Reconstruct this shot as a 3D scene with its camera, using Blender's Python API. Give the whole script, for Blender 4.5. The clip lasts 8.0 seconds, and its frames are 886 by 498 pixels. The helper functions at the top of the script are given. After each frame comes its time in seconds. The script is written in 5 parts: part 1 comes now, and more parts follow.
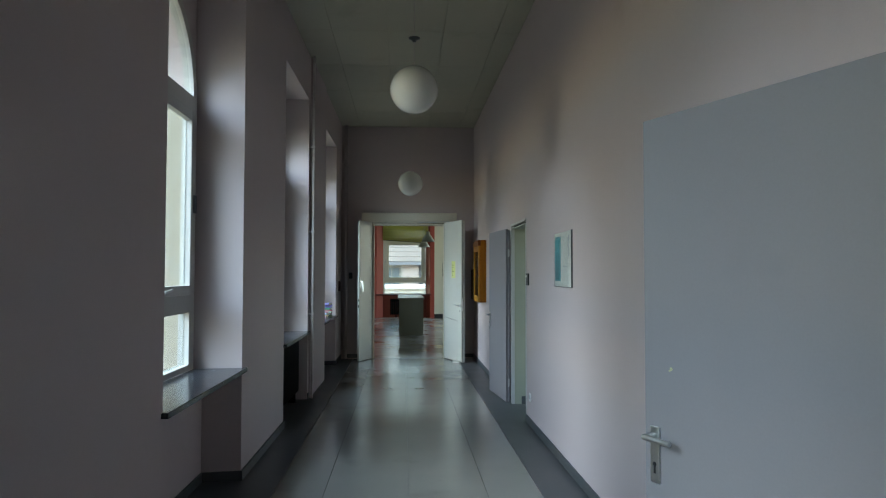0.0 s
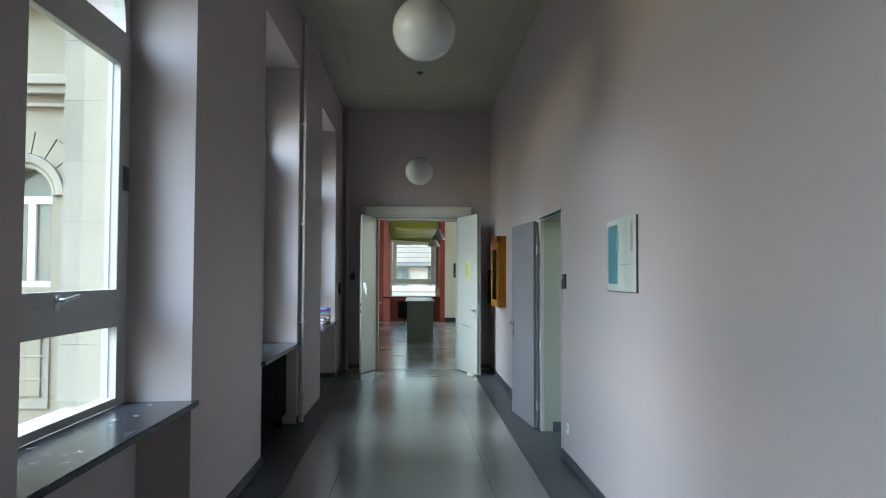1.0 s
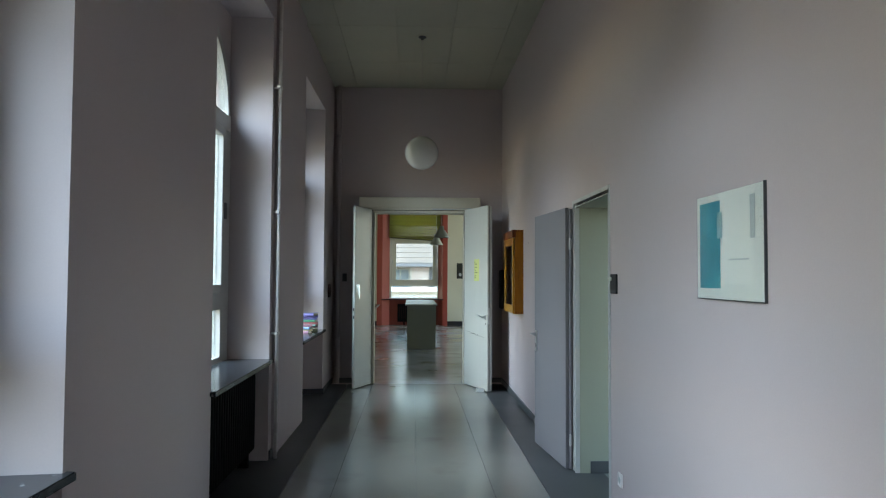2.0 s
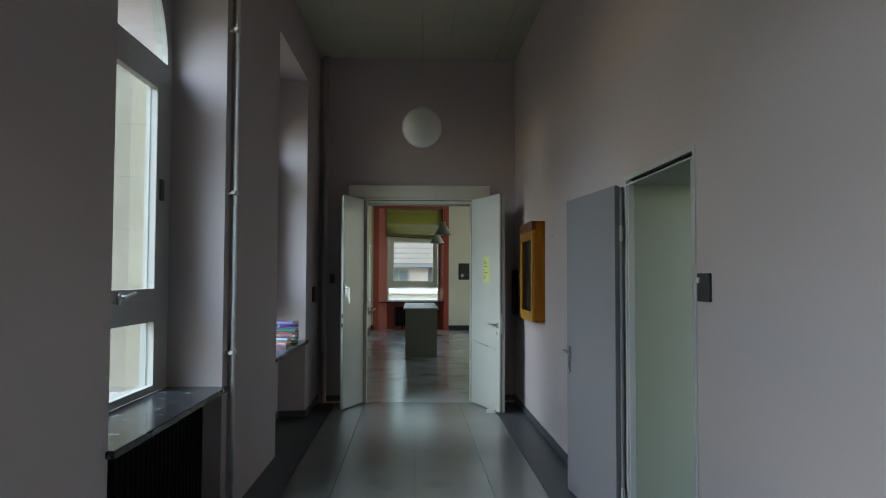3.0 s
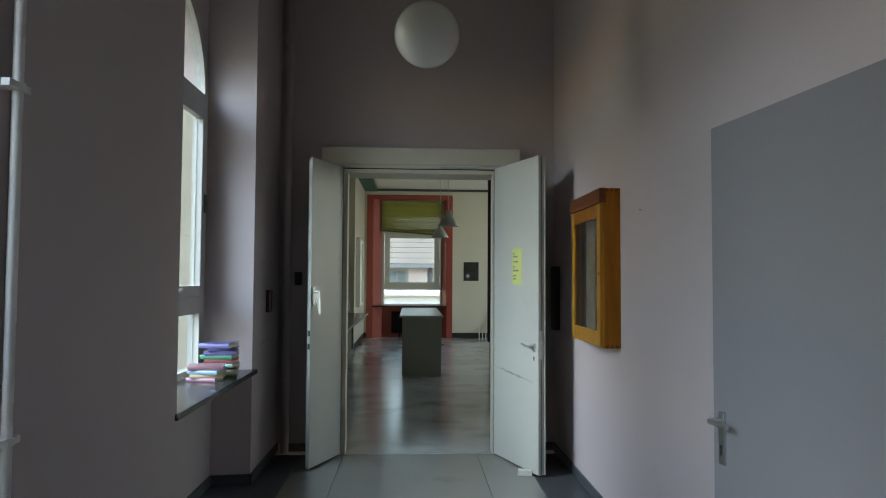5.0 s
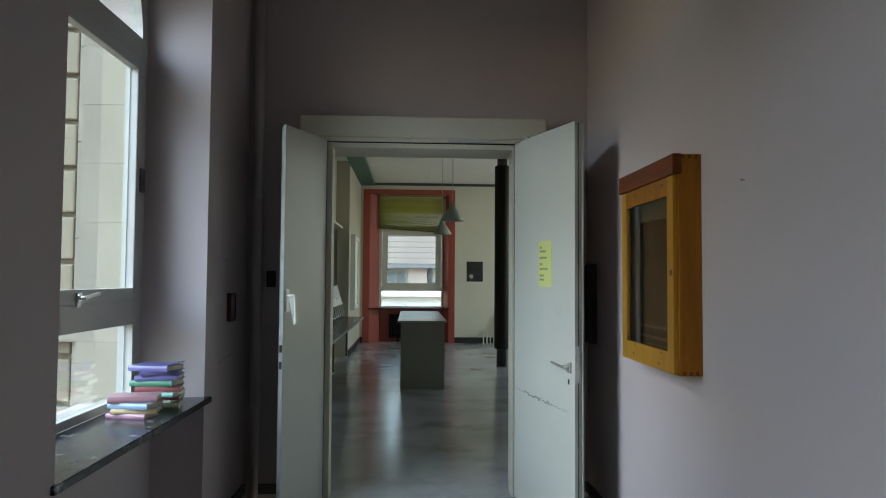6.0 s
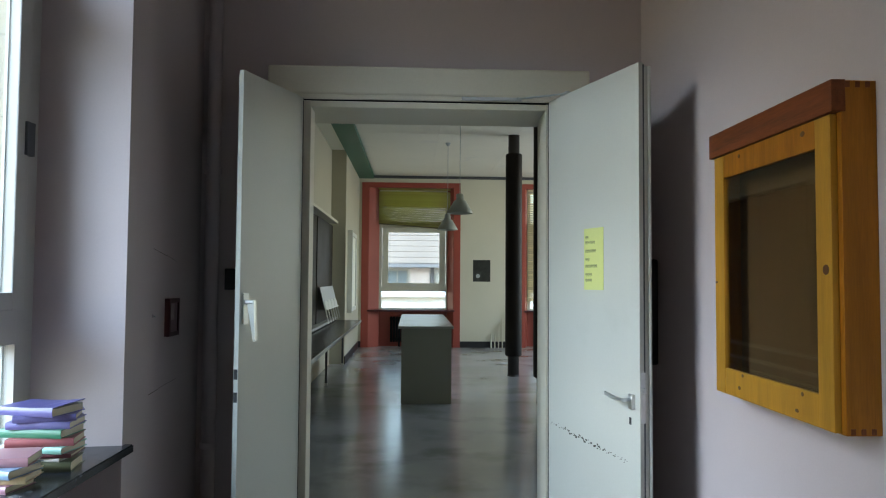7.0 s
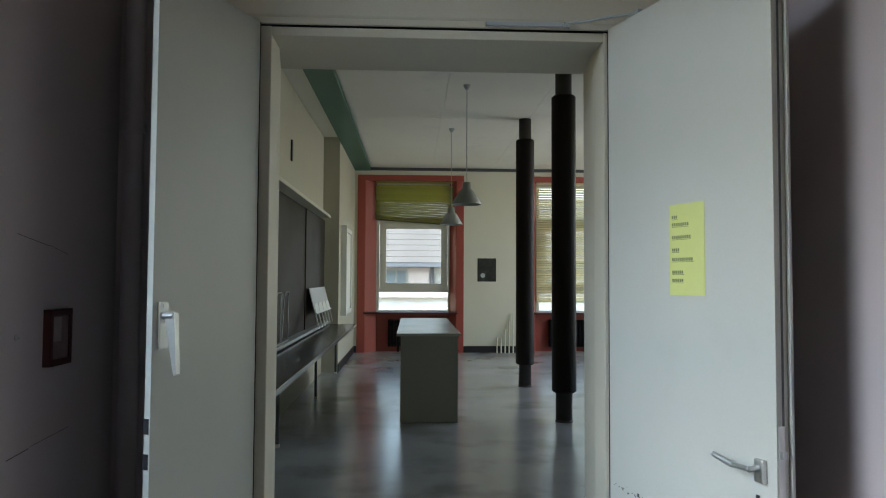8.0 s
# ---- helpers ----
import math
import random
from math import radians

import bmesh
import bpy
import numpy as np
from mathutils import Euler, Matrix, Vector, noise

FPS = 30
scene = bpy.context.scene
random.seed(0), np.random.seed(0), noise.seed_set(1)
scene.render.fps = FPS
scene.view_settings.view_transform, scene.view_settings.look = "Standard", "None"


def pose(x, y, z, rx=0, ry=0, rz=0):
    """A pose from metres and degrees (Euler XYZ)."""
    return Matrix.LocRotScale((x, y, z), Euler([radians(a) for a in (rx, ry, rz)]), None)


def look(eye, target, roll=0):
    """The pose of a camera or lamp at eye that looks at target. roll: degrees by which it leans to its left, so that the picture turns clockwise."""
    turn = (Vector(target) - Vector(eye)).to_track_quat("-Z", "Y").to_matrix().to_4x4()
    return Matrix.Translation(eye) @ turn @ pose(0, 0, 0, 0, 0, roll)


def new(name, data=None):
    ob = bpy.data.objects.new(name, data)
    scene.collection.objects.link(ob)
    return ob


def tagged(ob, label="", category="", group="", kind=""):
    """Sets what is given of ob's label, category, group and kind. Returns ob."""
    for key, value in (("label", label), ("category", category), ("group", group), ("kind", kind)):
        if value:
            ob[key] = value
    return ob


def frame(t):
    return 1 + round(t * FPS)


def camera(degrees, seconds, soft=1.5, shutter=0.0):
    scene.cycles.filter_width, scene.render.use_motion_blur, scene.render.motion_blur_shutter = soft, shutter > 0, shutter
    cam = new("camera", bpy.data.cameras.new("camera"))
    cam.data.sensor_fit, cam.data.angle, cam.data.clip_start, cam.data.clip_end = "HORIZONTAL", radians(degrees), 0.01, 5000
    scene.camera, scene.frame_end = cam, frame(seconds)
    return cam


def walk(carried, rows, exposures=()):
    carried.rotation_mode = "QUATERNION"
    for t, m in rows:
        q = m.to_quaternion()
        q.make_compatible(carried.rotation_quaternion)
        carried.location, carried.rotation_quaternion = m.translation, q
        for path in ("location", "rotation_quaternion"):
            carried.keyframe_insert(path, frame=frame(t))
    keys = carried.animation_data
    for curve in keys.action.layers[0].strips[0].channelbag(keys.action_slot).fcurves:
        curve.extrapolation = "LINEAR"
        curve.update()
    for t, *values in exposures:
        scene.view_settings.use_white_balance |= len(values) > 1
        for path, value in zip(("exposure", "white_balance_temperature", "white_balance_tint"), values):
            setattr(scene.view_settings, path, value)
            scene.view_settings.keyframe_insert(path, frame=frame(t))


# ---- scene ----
cam = camera(65.1, 8.0, soft=1.1)
PATH = [
    (0, (0.033, -0.38, 1.477), (0.145, 1.615, 1.549), 0.1),
    (0.5, (0.044, 0.274, 1.479), (0.144, 2.271, 1.552), 0.1),
    (1, (0.047, 0.941, 1.47), (0.133, 2.938, 1.546), 0.2),
    (1.5, (0.042, 1.621, 1.466), (0.126, 3.618, 1.544), 0.3),
    (3, (0.042, 3.65, 1.463), (0.13, 5.646, 1.545), 0.2),
    (3.5, (0.035, 4.266, 1.458), (0.126, 6.262, 1.543), 0.2),
    (4, (0.038, 4.861, 1.453), (0.13, 6.857, 1.539), 0.2),
    (4.5, (0.046, 5.445, 1.453), (0.136, 7.441, 1.538), 0.3),
    (6, (0.038, 7.169, 1.451), (0.132, 9.164, 1.538), 0.4),
    (6.5, (0.042, 7.723, 1.451), (0.131, 9.719, 1.539), 0.4),
    (7, (0.039, 8.274, 1.454), (0.127, 10.271, 1.54), 0.4),
    (8, (0.023, 9.332, 1.456), (0.114, 11.328, 1.541), 0.3),
]
walk(cam, [(t, look(eye, target, roll)) for t, eye, target, roll in PATH],
     exposures=[(0.0, 2.26, 6900, 5), (0.5, 2.20, 6900, 6), (1.0, 2.57, 6850, 6), (1.5, 2.64, 6850, 6), (3.0, 1.88, 7120, 8), (3.5, 2.18, 7130, 8), (4.0, 2.40, 7150, 9), (4.5, 2.23, 7130, 9), (6.0, 2.03, 7060, 9), (6.5, 2.31, 6950, 10), (7.5, 2.50, 6930, 11), (8.0, 2.25, 6980, 13)])

# ---- light: an overcast sky through the windows ----
world = bpy.data.worlds.new("sky")
scene.world = world
world.use_nodes = True
wn = world.node_tree
sky = wn.nodes.new("ShaderNodeTexSky")
sky.sky_type = "NISHITA"
sky.sun_disc = False
sky.sun_elevation, sky.sun_rotation = radians(40), radians(252)
sky.air_density, sky.dust_density, sky.ozone_density = 1.2, 1.0, 1.6
grey = wn.nodes.new("ShaderNodeHueSaturation")
grey.inputs["Saturation"].default_value = 1.0
wn.links.new(sky.outputs["Color"], grey.inputs["Color"])
wn.links.new(grey.outputs["Color"], wn.nodes["Background"].inputs["Color"])
wn.nodes["Background"].inputs["Strength"].default_value = 0.15
sun = new("sun", bpy.data.lights.new("sun", "SUN"))
sun.data.energy, sun.data.angle, sun.data.color = 2.6, radians(53), (0.52, 0.74, 1.0)
sun.matrix_world = look((0, 0, 0), (0.68, 0.40, -0.62))


# added fill lamp in an unseen opening of the classroom's east wall
lamp = new("window_daylight", bpy.data.lights.new("window_daylight", "AREA"))
lamp.data.shape, lamp.data.size, lamp.data.size_y = "RECTANGLE", 2.4, 2.6
lamp.data.energy, lamp.data.color = 16.0, (0.90, 0.96, 1.0)
lamp.matrix_world = look((5.75, 20.1, 2.08), (1.0, 20.6, 0.4))


# ---- materials ----
def nodes_of(name):
    m = bpy.data.materials.new(name)
    m.use_nodes = True
    return m, m.node_tree, m.node_tree.nodes["Principled BSDF"]


def surface(name, colour, rough=0.6, vary=0.12, scale=3.0, grain=60.0, bump=0.15, metal=0.0, stretch=(1, 1, 1),
            stain=None, stain_at=0.62, per_piece=0.0, coat=0.0, spec=0.5):
    """Paint, stone, wood and so on: broad patches, fine grain, relief, and stains where asked for."""
    m, nt, b = nodes_of(name)
    N, L = nt.nodes.new, nt.links.new
    co = N("ShaderNodeTexCoord")
    mp = N("ShaderNodeMapping")
    mp.inputs["Scale"].default_value = stretch
    L(co.outputs["Object"], mp.inputs["Vector"])
    big, fine = N("ShaderNodeTexNoise"), N("ShaderNodeTexNoise")
    big.inputs["Scale"].default_value, big.inputs["Detail"].default_value = scale, 5
    fine.inputs["Scale"].default_value, fine.inputs["Detail"].default_value = grain, 4
    L(mp.outputs["Vector"], big.inputs["Vector"])
    L(mp.outputs["Vector"], fine.inputs["Vector"])
    add = N("ShaderNodeMath")
    add.operation = "MULTIPLY_ADD"
    L(fine.outputs["Fac"], add.inputs[0])
    add.inputs[1].default_value = 0.4
    L(big.outputs["Fac"], add.inputs[2])
    ramp = N("ShaderNodeMapRange")
    ramp.inputs["From Min"].default_value, ramp.inputs["From Max"].default_value = 0.4, 1.0
    ramp.inputs["To Min"].default_value, ramp.inputs["To Max"].default_value = 1 - vary, 1 + vary
    L(add.outputs[0], ramp.inputs["Value"])
    last = ramp.outputs["Result"]
    if per_piece:
        info, pr, mul = N("ShaderNodeObjectInfo"), N("ShaderNodeMapRange"), N("ShaderNodeMath")
        pr.inputs["To Min"].default_value, pr.inputs["To Max"].default_value = 1 - per_piece, 1 + per_piece
        L(info.outputs["Random"], pr.inputs["Value"])
        mul.operation = "MULTIPLY"
        L(pr.outputs["Result"], mul.inputs[0])
        L(last, mul.inputs[1])
        last = mul.outputs[0]
    tint = N("ShaderNodeVectorMath")
    tint.operation = "SCALE"
    tint.inputs[0].default_value = colour
    L(last, tint.inputs["Scale"])
    col = tint.outputs["Vector"]
    if stain:
        blot, cut, mix = N("ShaderNodeTexNoise"), N("ShaderNodeMapRange"), N("ShaderNodeMix")
        blot.inputs["Scale"].default_value, blot.inputs["Detail"].default_value = scale * 0.7 + 0.9, 7
        L(co.outputs["Object"], blot.inputs["Vector"])
        cut.inputs["From Min"].default_value, cut.inputs["From Max"].default_value = stain_at, stain_at + 0.16
        L(blot.outputs["Fac"], cut.inputs["Value"])
        mix.data_type = "RGBA"
        L(cut.outputs["Result"], mix.inputs["Factor"])
        L(col, mix.inputs["A"])
        mix.inputs["B"].default_value = (*stain, 1)
        col = mix.outputs["Result"]
    L(col, b.inputs["Base Color"])
    rr = N("ShaderNodeMapRange")
    rr.inputs["To Min"].default_value, rr.inputs["To Max"].default_value = rough * 0.8, min(1.0, rough * 1.2)
    L(big.outputs["Fac"], rr.inputs["Value"])
    L(rr.outputs["Result"], b.inputs["Roughness"])
    b.inputs["Metallic"].default_value = metal
    b.inputs["Coat Weight"].default_value = coat
    b.inputs["Coat Roughness"].default_value = 0.15
    b.inputs["Specular IOR Level"].default_value = spec
    if bump:
        bp = N("ShaderNodeBump")
        bp.inputs["Strength"].default_value, bp.inputs["Distance"].default_value = bump, 0.004
        L(add.outputs[0], bp.inputs["Height"])
        L(bp.outputs["Normal"], b.inputs["Normal"])
    return m


def glass_pane(name, tint=(0.93, 0.96, 0.95), sheen=1.0):
    m, nt, b = nodes_of(name)
    N, L = nt.nodes.new, nt.links.new
    clear, gloss, mix = N("ShaderNodeBsdfTransparent"), N("ShaderNodeBsdfGlossy"), N("ShaderNodeMixShader")
    clear.inputs["Color"].default_value = (*tint, 1)
    gloss.inputs["Roughness"].default_value = 0.02
    graze, rise, up = N("ShaderNodeLayerWeight"), N("ShaderNodeMath"), N("ShaderNodeMath")
    graze.inputs["Blend"].default_value = 0.5
    rise.operation, up.operation = "POWER", "MULTIPLY_ADD"
    rise.inputs[1].default_value = 4.0
    up.use_clamp = True
    up.inputs[1].default_value, up.inputs[2].default_value = 0.8 * sheen, 0.035 * sheen
    L(graze.outputs["Facing"], rise.inputs[0])
    L(rise.outputs[0], up.inputs[0])
    L(up.outputs[0], mix.inputs["Fac"])
    L(clear.outputs["BSDF"], mix.inputs[1])
    L(gloss.outputs["BSDF"], mix.inputs[2])
    L(mix.outputs["Shader"], nt.nodes["Material Output"].inputs["Surface"])
    nt.nodes.remove(b)
    return m


WALL = surface("wall_paint", (0.497, 0.427, 0.43), 0.75, 0.05, 0.9, 130, 0.10, stain=(0.448, 0.376, 0.372), stain_at=0.66)
CEIL = surface("ceiling_panel", (0.42, 0.405, 0.325), 0.8, 0.09, 0.8, 160, 0.10, stain=(0.36, 0.34, 0.265), stain_at=0.62)
LINO = surface("pale_linoleum", (0.225, 0.228, 0.21), 0.19, 0.09, 1.3, 220, 0.02, per_piece=0.05, stain=(0.18, 0.18, 0.163), stain_at=0.6)
BAND = surface("dark_linoleum", (0.065, 0.07, 0.075), 0.38, 0.15, 2.0, 200, 0.03)
SKIRT = surface("dark_skirting", (0.07, 0.075, 0.08), 0.45, 0.15, 3.0, 90, 0.05)
DOORW = surface("white_door_paint", (0.535, 0.535, 0.485), 0.42, 0.05, 1.6, 110, 0.05, stain=(0.48, 0.475, 0.42), stain_at=0.63)
DOORC = surface("cream_joinery_paint", (0.60, 0.56, 0.455), 0.45, 0.06, 1.6, 110, 0.05, stain=(0.52, 0.48, 0.38), stain_at=0.62)
DOORG = surface("lavender_door_paint", (0.210, 0.203, 0.220), 0.45, 0.06, 1.2, 120, 0.05, stain=(0.188, 0.182, 0.198), stain_at=0.64)
FRAMEG = surface("grey_door_frame", (0.46, 0.48, 0.50), 0.4, 0.05, 2.0, 90, 0.03)
FRAMEL = surface("pale_door_frame", (0.48, 0.485, 0.48), 0.4, 0.05, 2.0, 90, 0.03)
WINFR = surface("window_frame_paint", (0.45, 0.44, 0.415), 0.4, 0.05, 2.0, 90, 0.04)
ROOMFR = surface("cream_window_frame", (0.58, 0.575, 0.48), 0.4, 0.05, 2.0, 90, 0.04)
SILL = surface("dark_marble", (0.026, 0.029, 0.034), 0.20, 0.4, 19.0, 80, 0.03, stretch=(1.6, 0.55, 1), stain=(0.34, 0.35, 0.36), stain_at=0.61, spec=0.35)
GLASS = glass_pane("window_glass", (0.87, 0.89, 0.87))
CASEGL = glass_pane("show_case_glass", (0.86, 0.84, 0.78), 0.6)
PICGL = glass_pane("picture_glass", (0.97, 0.975, 0.97), 0.5)
CHROME = surface("worn_steel", (0.62, 0.63, 0.62), 0.36, 0.08, 8, 200, 0.02, metal=1.0)
BLACK = surface("black_enamel", (0.005, 0.005, 0.0055), 0.8, 0.3, 4, 80, 0.05, spec=0.08)
PIPEW = surface("white_pipe_paint", (0.78, 0.75, 0.74), 0.28, 0.06, 6, 90, 0.05)
PIPEM = surface("mauve_pipe_paint", (0.45, 0.39, 0.40), 0.5, 0.06, 6, 90, 0.05)
OPAL = surface("opal_glass", (0.78, 0.79, 0.75), 0.22, 0.02, 2, 40, 0.0, coat=0.3)
PINE = surface("orange_pine", (0.34, 0.12, 0.010), 0.38, 0.40, 2.2, 26, 0.06, stretch=(9, 9, 0.7), spec=0.22)
PINEY = surface("yellow_pine", (0.43, 0.205, 0.026), 0.38, 0.22, 2.2, 26, 0.06, stretch=(9, 9, 0.7), spec=0.22)
PINER = surface("red_brown_pine", (0.17, 0.045, 0.014), 0.4, 0.55, 2.2, 26, 0.06, stretch=(9, 0.7, 9), spec=0.22)
KNOT = surface("pine_knot", (0.10, 0.035, 0.012), 0.45, 0.3, 30, 90, 0.05)
CORK = surface("brown_felt", (0.12, 0.066, 0.022), 0.9, 0.15, 3, 200, 0.2)
WHITEP = surface("white_card", (0.72, 0.73, 0.68), 0.5, 0.03, 2, 90, 0.02)
TEAL = surface("teal_print", (0.05, 0.30, 0.36), 0.4, 0.35, 5, 50, 0.0, stain=(0.10, 0.42, 0.47), stain_at=0.55)
GREYP = surface("grey_print", (0.42, 0.46, 0.46), 0.5, 0.08, 5, 60, 0.0)
YELLOW = surface("yellow_paper", (0.64, 0.67, 0.24), 0.7, 0.04, 4, 90, 0.03)
INK = surface("grey_ink", (0.22, 0.25, 0.10), 0.7, 0.2, 60, 200, 0.0)
DARKB = surface("black_plastic", (0.02, 0.021, 0.024), 0.4, 0.1, 8, 90, 0.02)
SCUFF = surface("scuffed_wood", (0.05, 0.04, 0.03), 0.8, 0.3, 30, 120, 0.1)
REDP = surface("red_paint", (0.33, 0.068, 0.048), 0.42, 0.12, 2.0, 80, 0.05)
REDD = surface("dark_red_plastic", (0.062, 0.009, 0.010), 0.4, 0.12, 6, 80, 0.03)
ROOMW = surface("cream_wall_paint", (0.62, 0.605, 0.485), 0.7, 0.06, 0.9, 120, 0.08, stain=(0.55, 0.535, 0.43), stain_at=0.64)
# a darker version of ROOMW, for the west wall only
ROOMB = surface("darker_cream_wall", (0.50, 0.475, 0.37), 0.7, 0.06, 0.9, 120, 0.08, stain=(0.44, 0.42, 0.33), stain_at=0.64)
ROOMC = surface("white_ceiling_board", (0.80, 0.79, 0.70), 0.75, 0.06, 0.7, 120, 0.05, stain=(0.69, 0.69, 0.66), stain_at=0.62)
GREEN = surface("green_beam_paint", (0.035, 0.14, 0.10), 0.45, 0.12, 1.5, 80, 0.03)
RFLOOR = surface("worn_brown_linoleum", (0.42, 0.435, 0.455), 0.23, 0.30, 0.9, 130, 0.10, stain=(0.27, 0.275, 0.28), stain_at=0.52, coat=0.35)
DESKM = surface("grey_green_laminate", (0.36, 0.365, 0.31), 0.5, 0.05, 2, 90, 0.03)
DESKT = surface("pale_tabletop", (0.52, 0.53, 0.50), 0.25, 0.06, 2, 90, 0.02)
STEELB = surface("dark_brown_column_paint", (0.014, 0.010, 0.008), 0.6, 0.25, 3, 60, 0.06, spec=0.2)
COREB = surface("rusty_column_core", (0.035, 0.03, 0.026), 0.55, 0.3, 6, 60, 0.1)
BLIND = surface("yellow_green_slat", (0.27, 0.235, 0.09), 0.45, 0.08, 4, 60, 0.0, per_piece=0.25)
bt = BLIND.node_tree
thin, mixed = bt.nodes.new("ShaderNodeBsdfTranslucent"), bt.nodes.new("ShaderNodeMixShader")
thin.inputs["Color"].default_value, mixed.inputs["Fac"].default_value = (0.47, 0.47, 0.13, 1), 0.5
bt.links.new(bt.nodes["Principled BSDF"].outputs["BSDF"], mixed.inputs[1])
bt.links.new(thin.outputs["BSDF"], mixed.inputs[2])
bt.links.new(mixed.outputs["Shader"], bt.nodes["Material Output"].inputs["Surface"])
BLINDC = BLIND.copy()
BLINDC.name = "cream_slat"
for nd in BLINDC.node_tree.nodes:
    if nd.type == "VECT_MATH":
        nd.inputs[0].default_value = (0.70, 0.66, 0.46)
    if nd.type == "BSDF_TRANSLUCENT":
        nd.inputs["Color"].default_value = (0.92, 0.89, 0.70, 1)
BLINDR = surface("olive_blind_rail", (0.09, 0.085, 0.04), 0.5, 0.08, 4, 60, 0.0)
SHADEM = surface("grey_enamel_shade", (0.36, 0.38, 0.34), 0.4, 0.06, 4, 60, 0.02)
BOARD = surface("dark_glossy_board", (0.028, 0.023, 0.018), 0.5, 0.2, 1.5, 60, 0.0, spec=0.25)
LEDGE = surface("dark_bench_laminate", (0.075, 0.073, 0.07), 0.25, 0.1, 2, 80, 0.02)
LOBBY = surface("pale_green_paint", (0.33, 0.35, 0.28), 0.6, 0.05, 0.9, 110, 0.06)
LFLOOR = surface("grey_green_linoleum", (0.24, 0.28, 0.26), 0.35, 0.1, 1.4, 150, 0.03)
STONE = surface("cream_stone", (0.285, 0.245, 0.185), 0.85, 0.10, 0.8, 30, 0.35, per_piece=0.06, stain=(0.245, 0.21, 0.16), stain_at=0.62)
STONEP = surface("pale_stone", (0.30, 0.267, 0.222), 0.85, 0.13, 1.6, 30, 0.3, per_piece=0.06, stain=(0.24, 0.215, 0.18), stain_at=0.58)
JAMB = surface("weathered_jamb_stone", (0.37, 0.33, 0.265), 0.85, 0.14, 3.0, 30, 0.3, per_piece=0.08, stain=(0.33, 0.31, 0.27), stain_at=0.58)
FARWIN = surface("white_window_joinery", (0.8, 0.8, 0.78), 0.5, 0.04, 2, 60, 0.0)
FARGL = surface("dark_far_glass", (0.17, 0.19, 0.19), 0.08, 0.2, 1.0, 10, 0.0, spec=0.8)
SLATE = surface("grey_roof_slate", (0.25, 0.205, 0.17), 0.9, 0.18, 1.0, 12, 0.2, spec=0.15)
BRICK = surface("pale_brick_render", (0.50, 0.45, 0.38), 0.85, 0.15, 1.5, 20, 0.3)
COURT = surface("warm_bounce_ground", (0.24, 0.175, 0.10), 0.9, 0.2, 0.4, 20, 0.3)
PAGES = surface("book_pages", (0.62, 0.57, 0.44), 0.85, 0.12, 6, 220, 0.1, stretch=(1, 1, 12))


# ---- making things ----
def box(bm, x0, x1, y0, y1, z0, z1, bevel=0.0, m=None):
    r = bmesh.ops.create_cube(bm, size=1.0)
    vs = r["verts"]
    for v in vs:
        v.co = Vector((x0 + (v.co.x + 0.5) * (x1 - x0), y0 + (v.co.y + 0.5) * (y1 - y0), z0 + (v.co.z + 0.5) * (z1 - z0)))
    if m is not None:
        bmesh.ops.transform(bm, matrix=m, verts=vs)
    if bevel:
        es = {e for v in vs for e in v.link_edges}
        bmesh.ops.bevel(bm, geom=list(es), offset=bevel, segments=2, profile=0.6, affect="EDGES")
    return bm


def tube(bm, a, b, r, r2=None, n=16):
    a, b = Vector(a), Vector(b)
    d = b - a
    m = Matrix.Translation((a + b) / 2) @ d.to_track_quat("Z", "Y").to_matrix().to_4x4()
    bmesh.ops.create_cone(bm, cap_ends=True, segments=n, radius1=r, radius2=r if r2 is None else r2, depth=d.length, matrix=m)
    return bm


def lathe(bm, profile, n=40, at=(0, 0, 0)):
    """Turns a profile of (radius, height) about the upright axis."""
    rings = []
    for r, z in profile:
        if r < 1e-5:
            rings.append([bm.verts.new((at[0], at[1], at[2] + z))])
        else:
            rings.append([bm.verts.new((at[0] + r * math.cos(2 * math.pi * k / n), at[1] + r * math.sin(2 * math.pi * k / n), at[2] + z)) for k in range(n)])
    for p, q in zip(rings, rings[1:]):
        for k in range(n):
            k2 = (k + 1) % n
            vs = [p[k % len(p)], p[k2 % len(p)], q[k2 % len(q)], q[k % len(q)]]
            vs = list(dict.fromkeys(vs))
            if len(vs) > 2:
                bm.faces.new(vs)
    bmesh.ops.recalc_face_normals(bm, faces=bm.faces[:])
    return bm


def prism(bm, outline, z0, z1):
    lo = [bm.verts.new((x, y, z0)) for x, y in outline]
    hi = [bm.verts.new((x, y, z1)) for x, y in outline]
    bm.faces.new(lo[::-1])
    bm.faces.new(hi)
    n = len(outline)
    for k in range(n):
        bm.faces.new((lo[k], lo[(k + 1) % n], hi[(k + 1) % n], hi[k]))
    bmesh.ops.recalc_face_normals(bm, faces=bm.faces[:])
    return bm


def mesh_of(name, bm, material, smooth=False):
    me = bpy.data.meshes.new(name)
    bm.to_mesh(me)
    bm.free()
    me.materials.append(material)
    if smooth:
        me.polygons.foreach_set("use_smooth", [True] * len(me.polygons))
    return me


def part(name, bm, material, parent, label="", smooth=False, m=None):
    ob = new(name, mesh_of(name, bm, material, smooth))
    ob.parent = parent
    if m is not None:
        ob.matrix_basis = m
    if label:
        ob["label"] = label
    return ob


def piece(name, mesh, parent, m):
    ob = new(name, mesh)
    ob.parent = parent
    ob.matrix_basis = m
    return ob


def thing(name, label, category, m=None, group="", kind=""):
    ob = new(name)
    ob.empty_display_size = 0.1
    if m is not None:
        ob.matrix_basis = m
    return tagged(ob, label, category, group, kind)


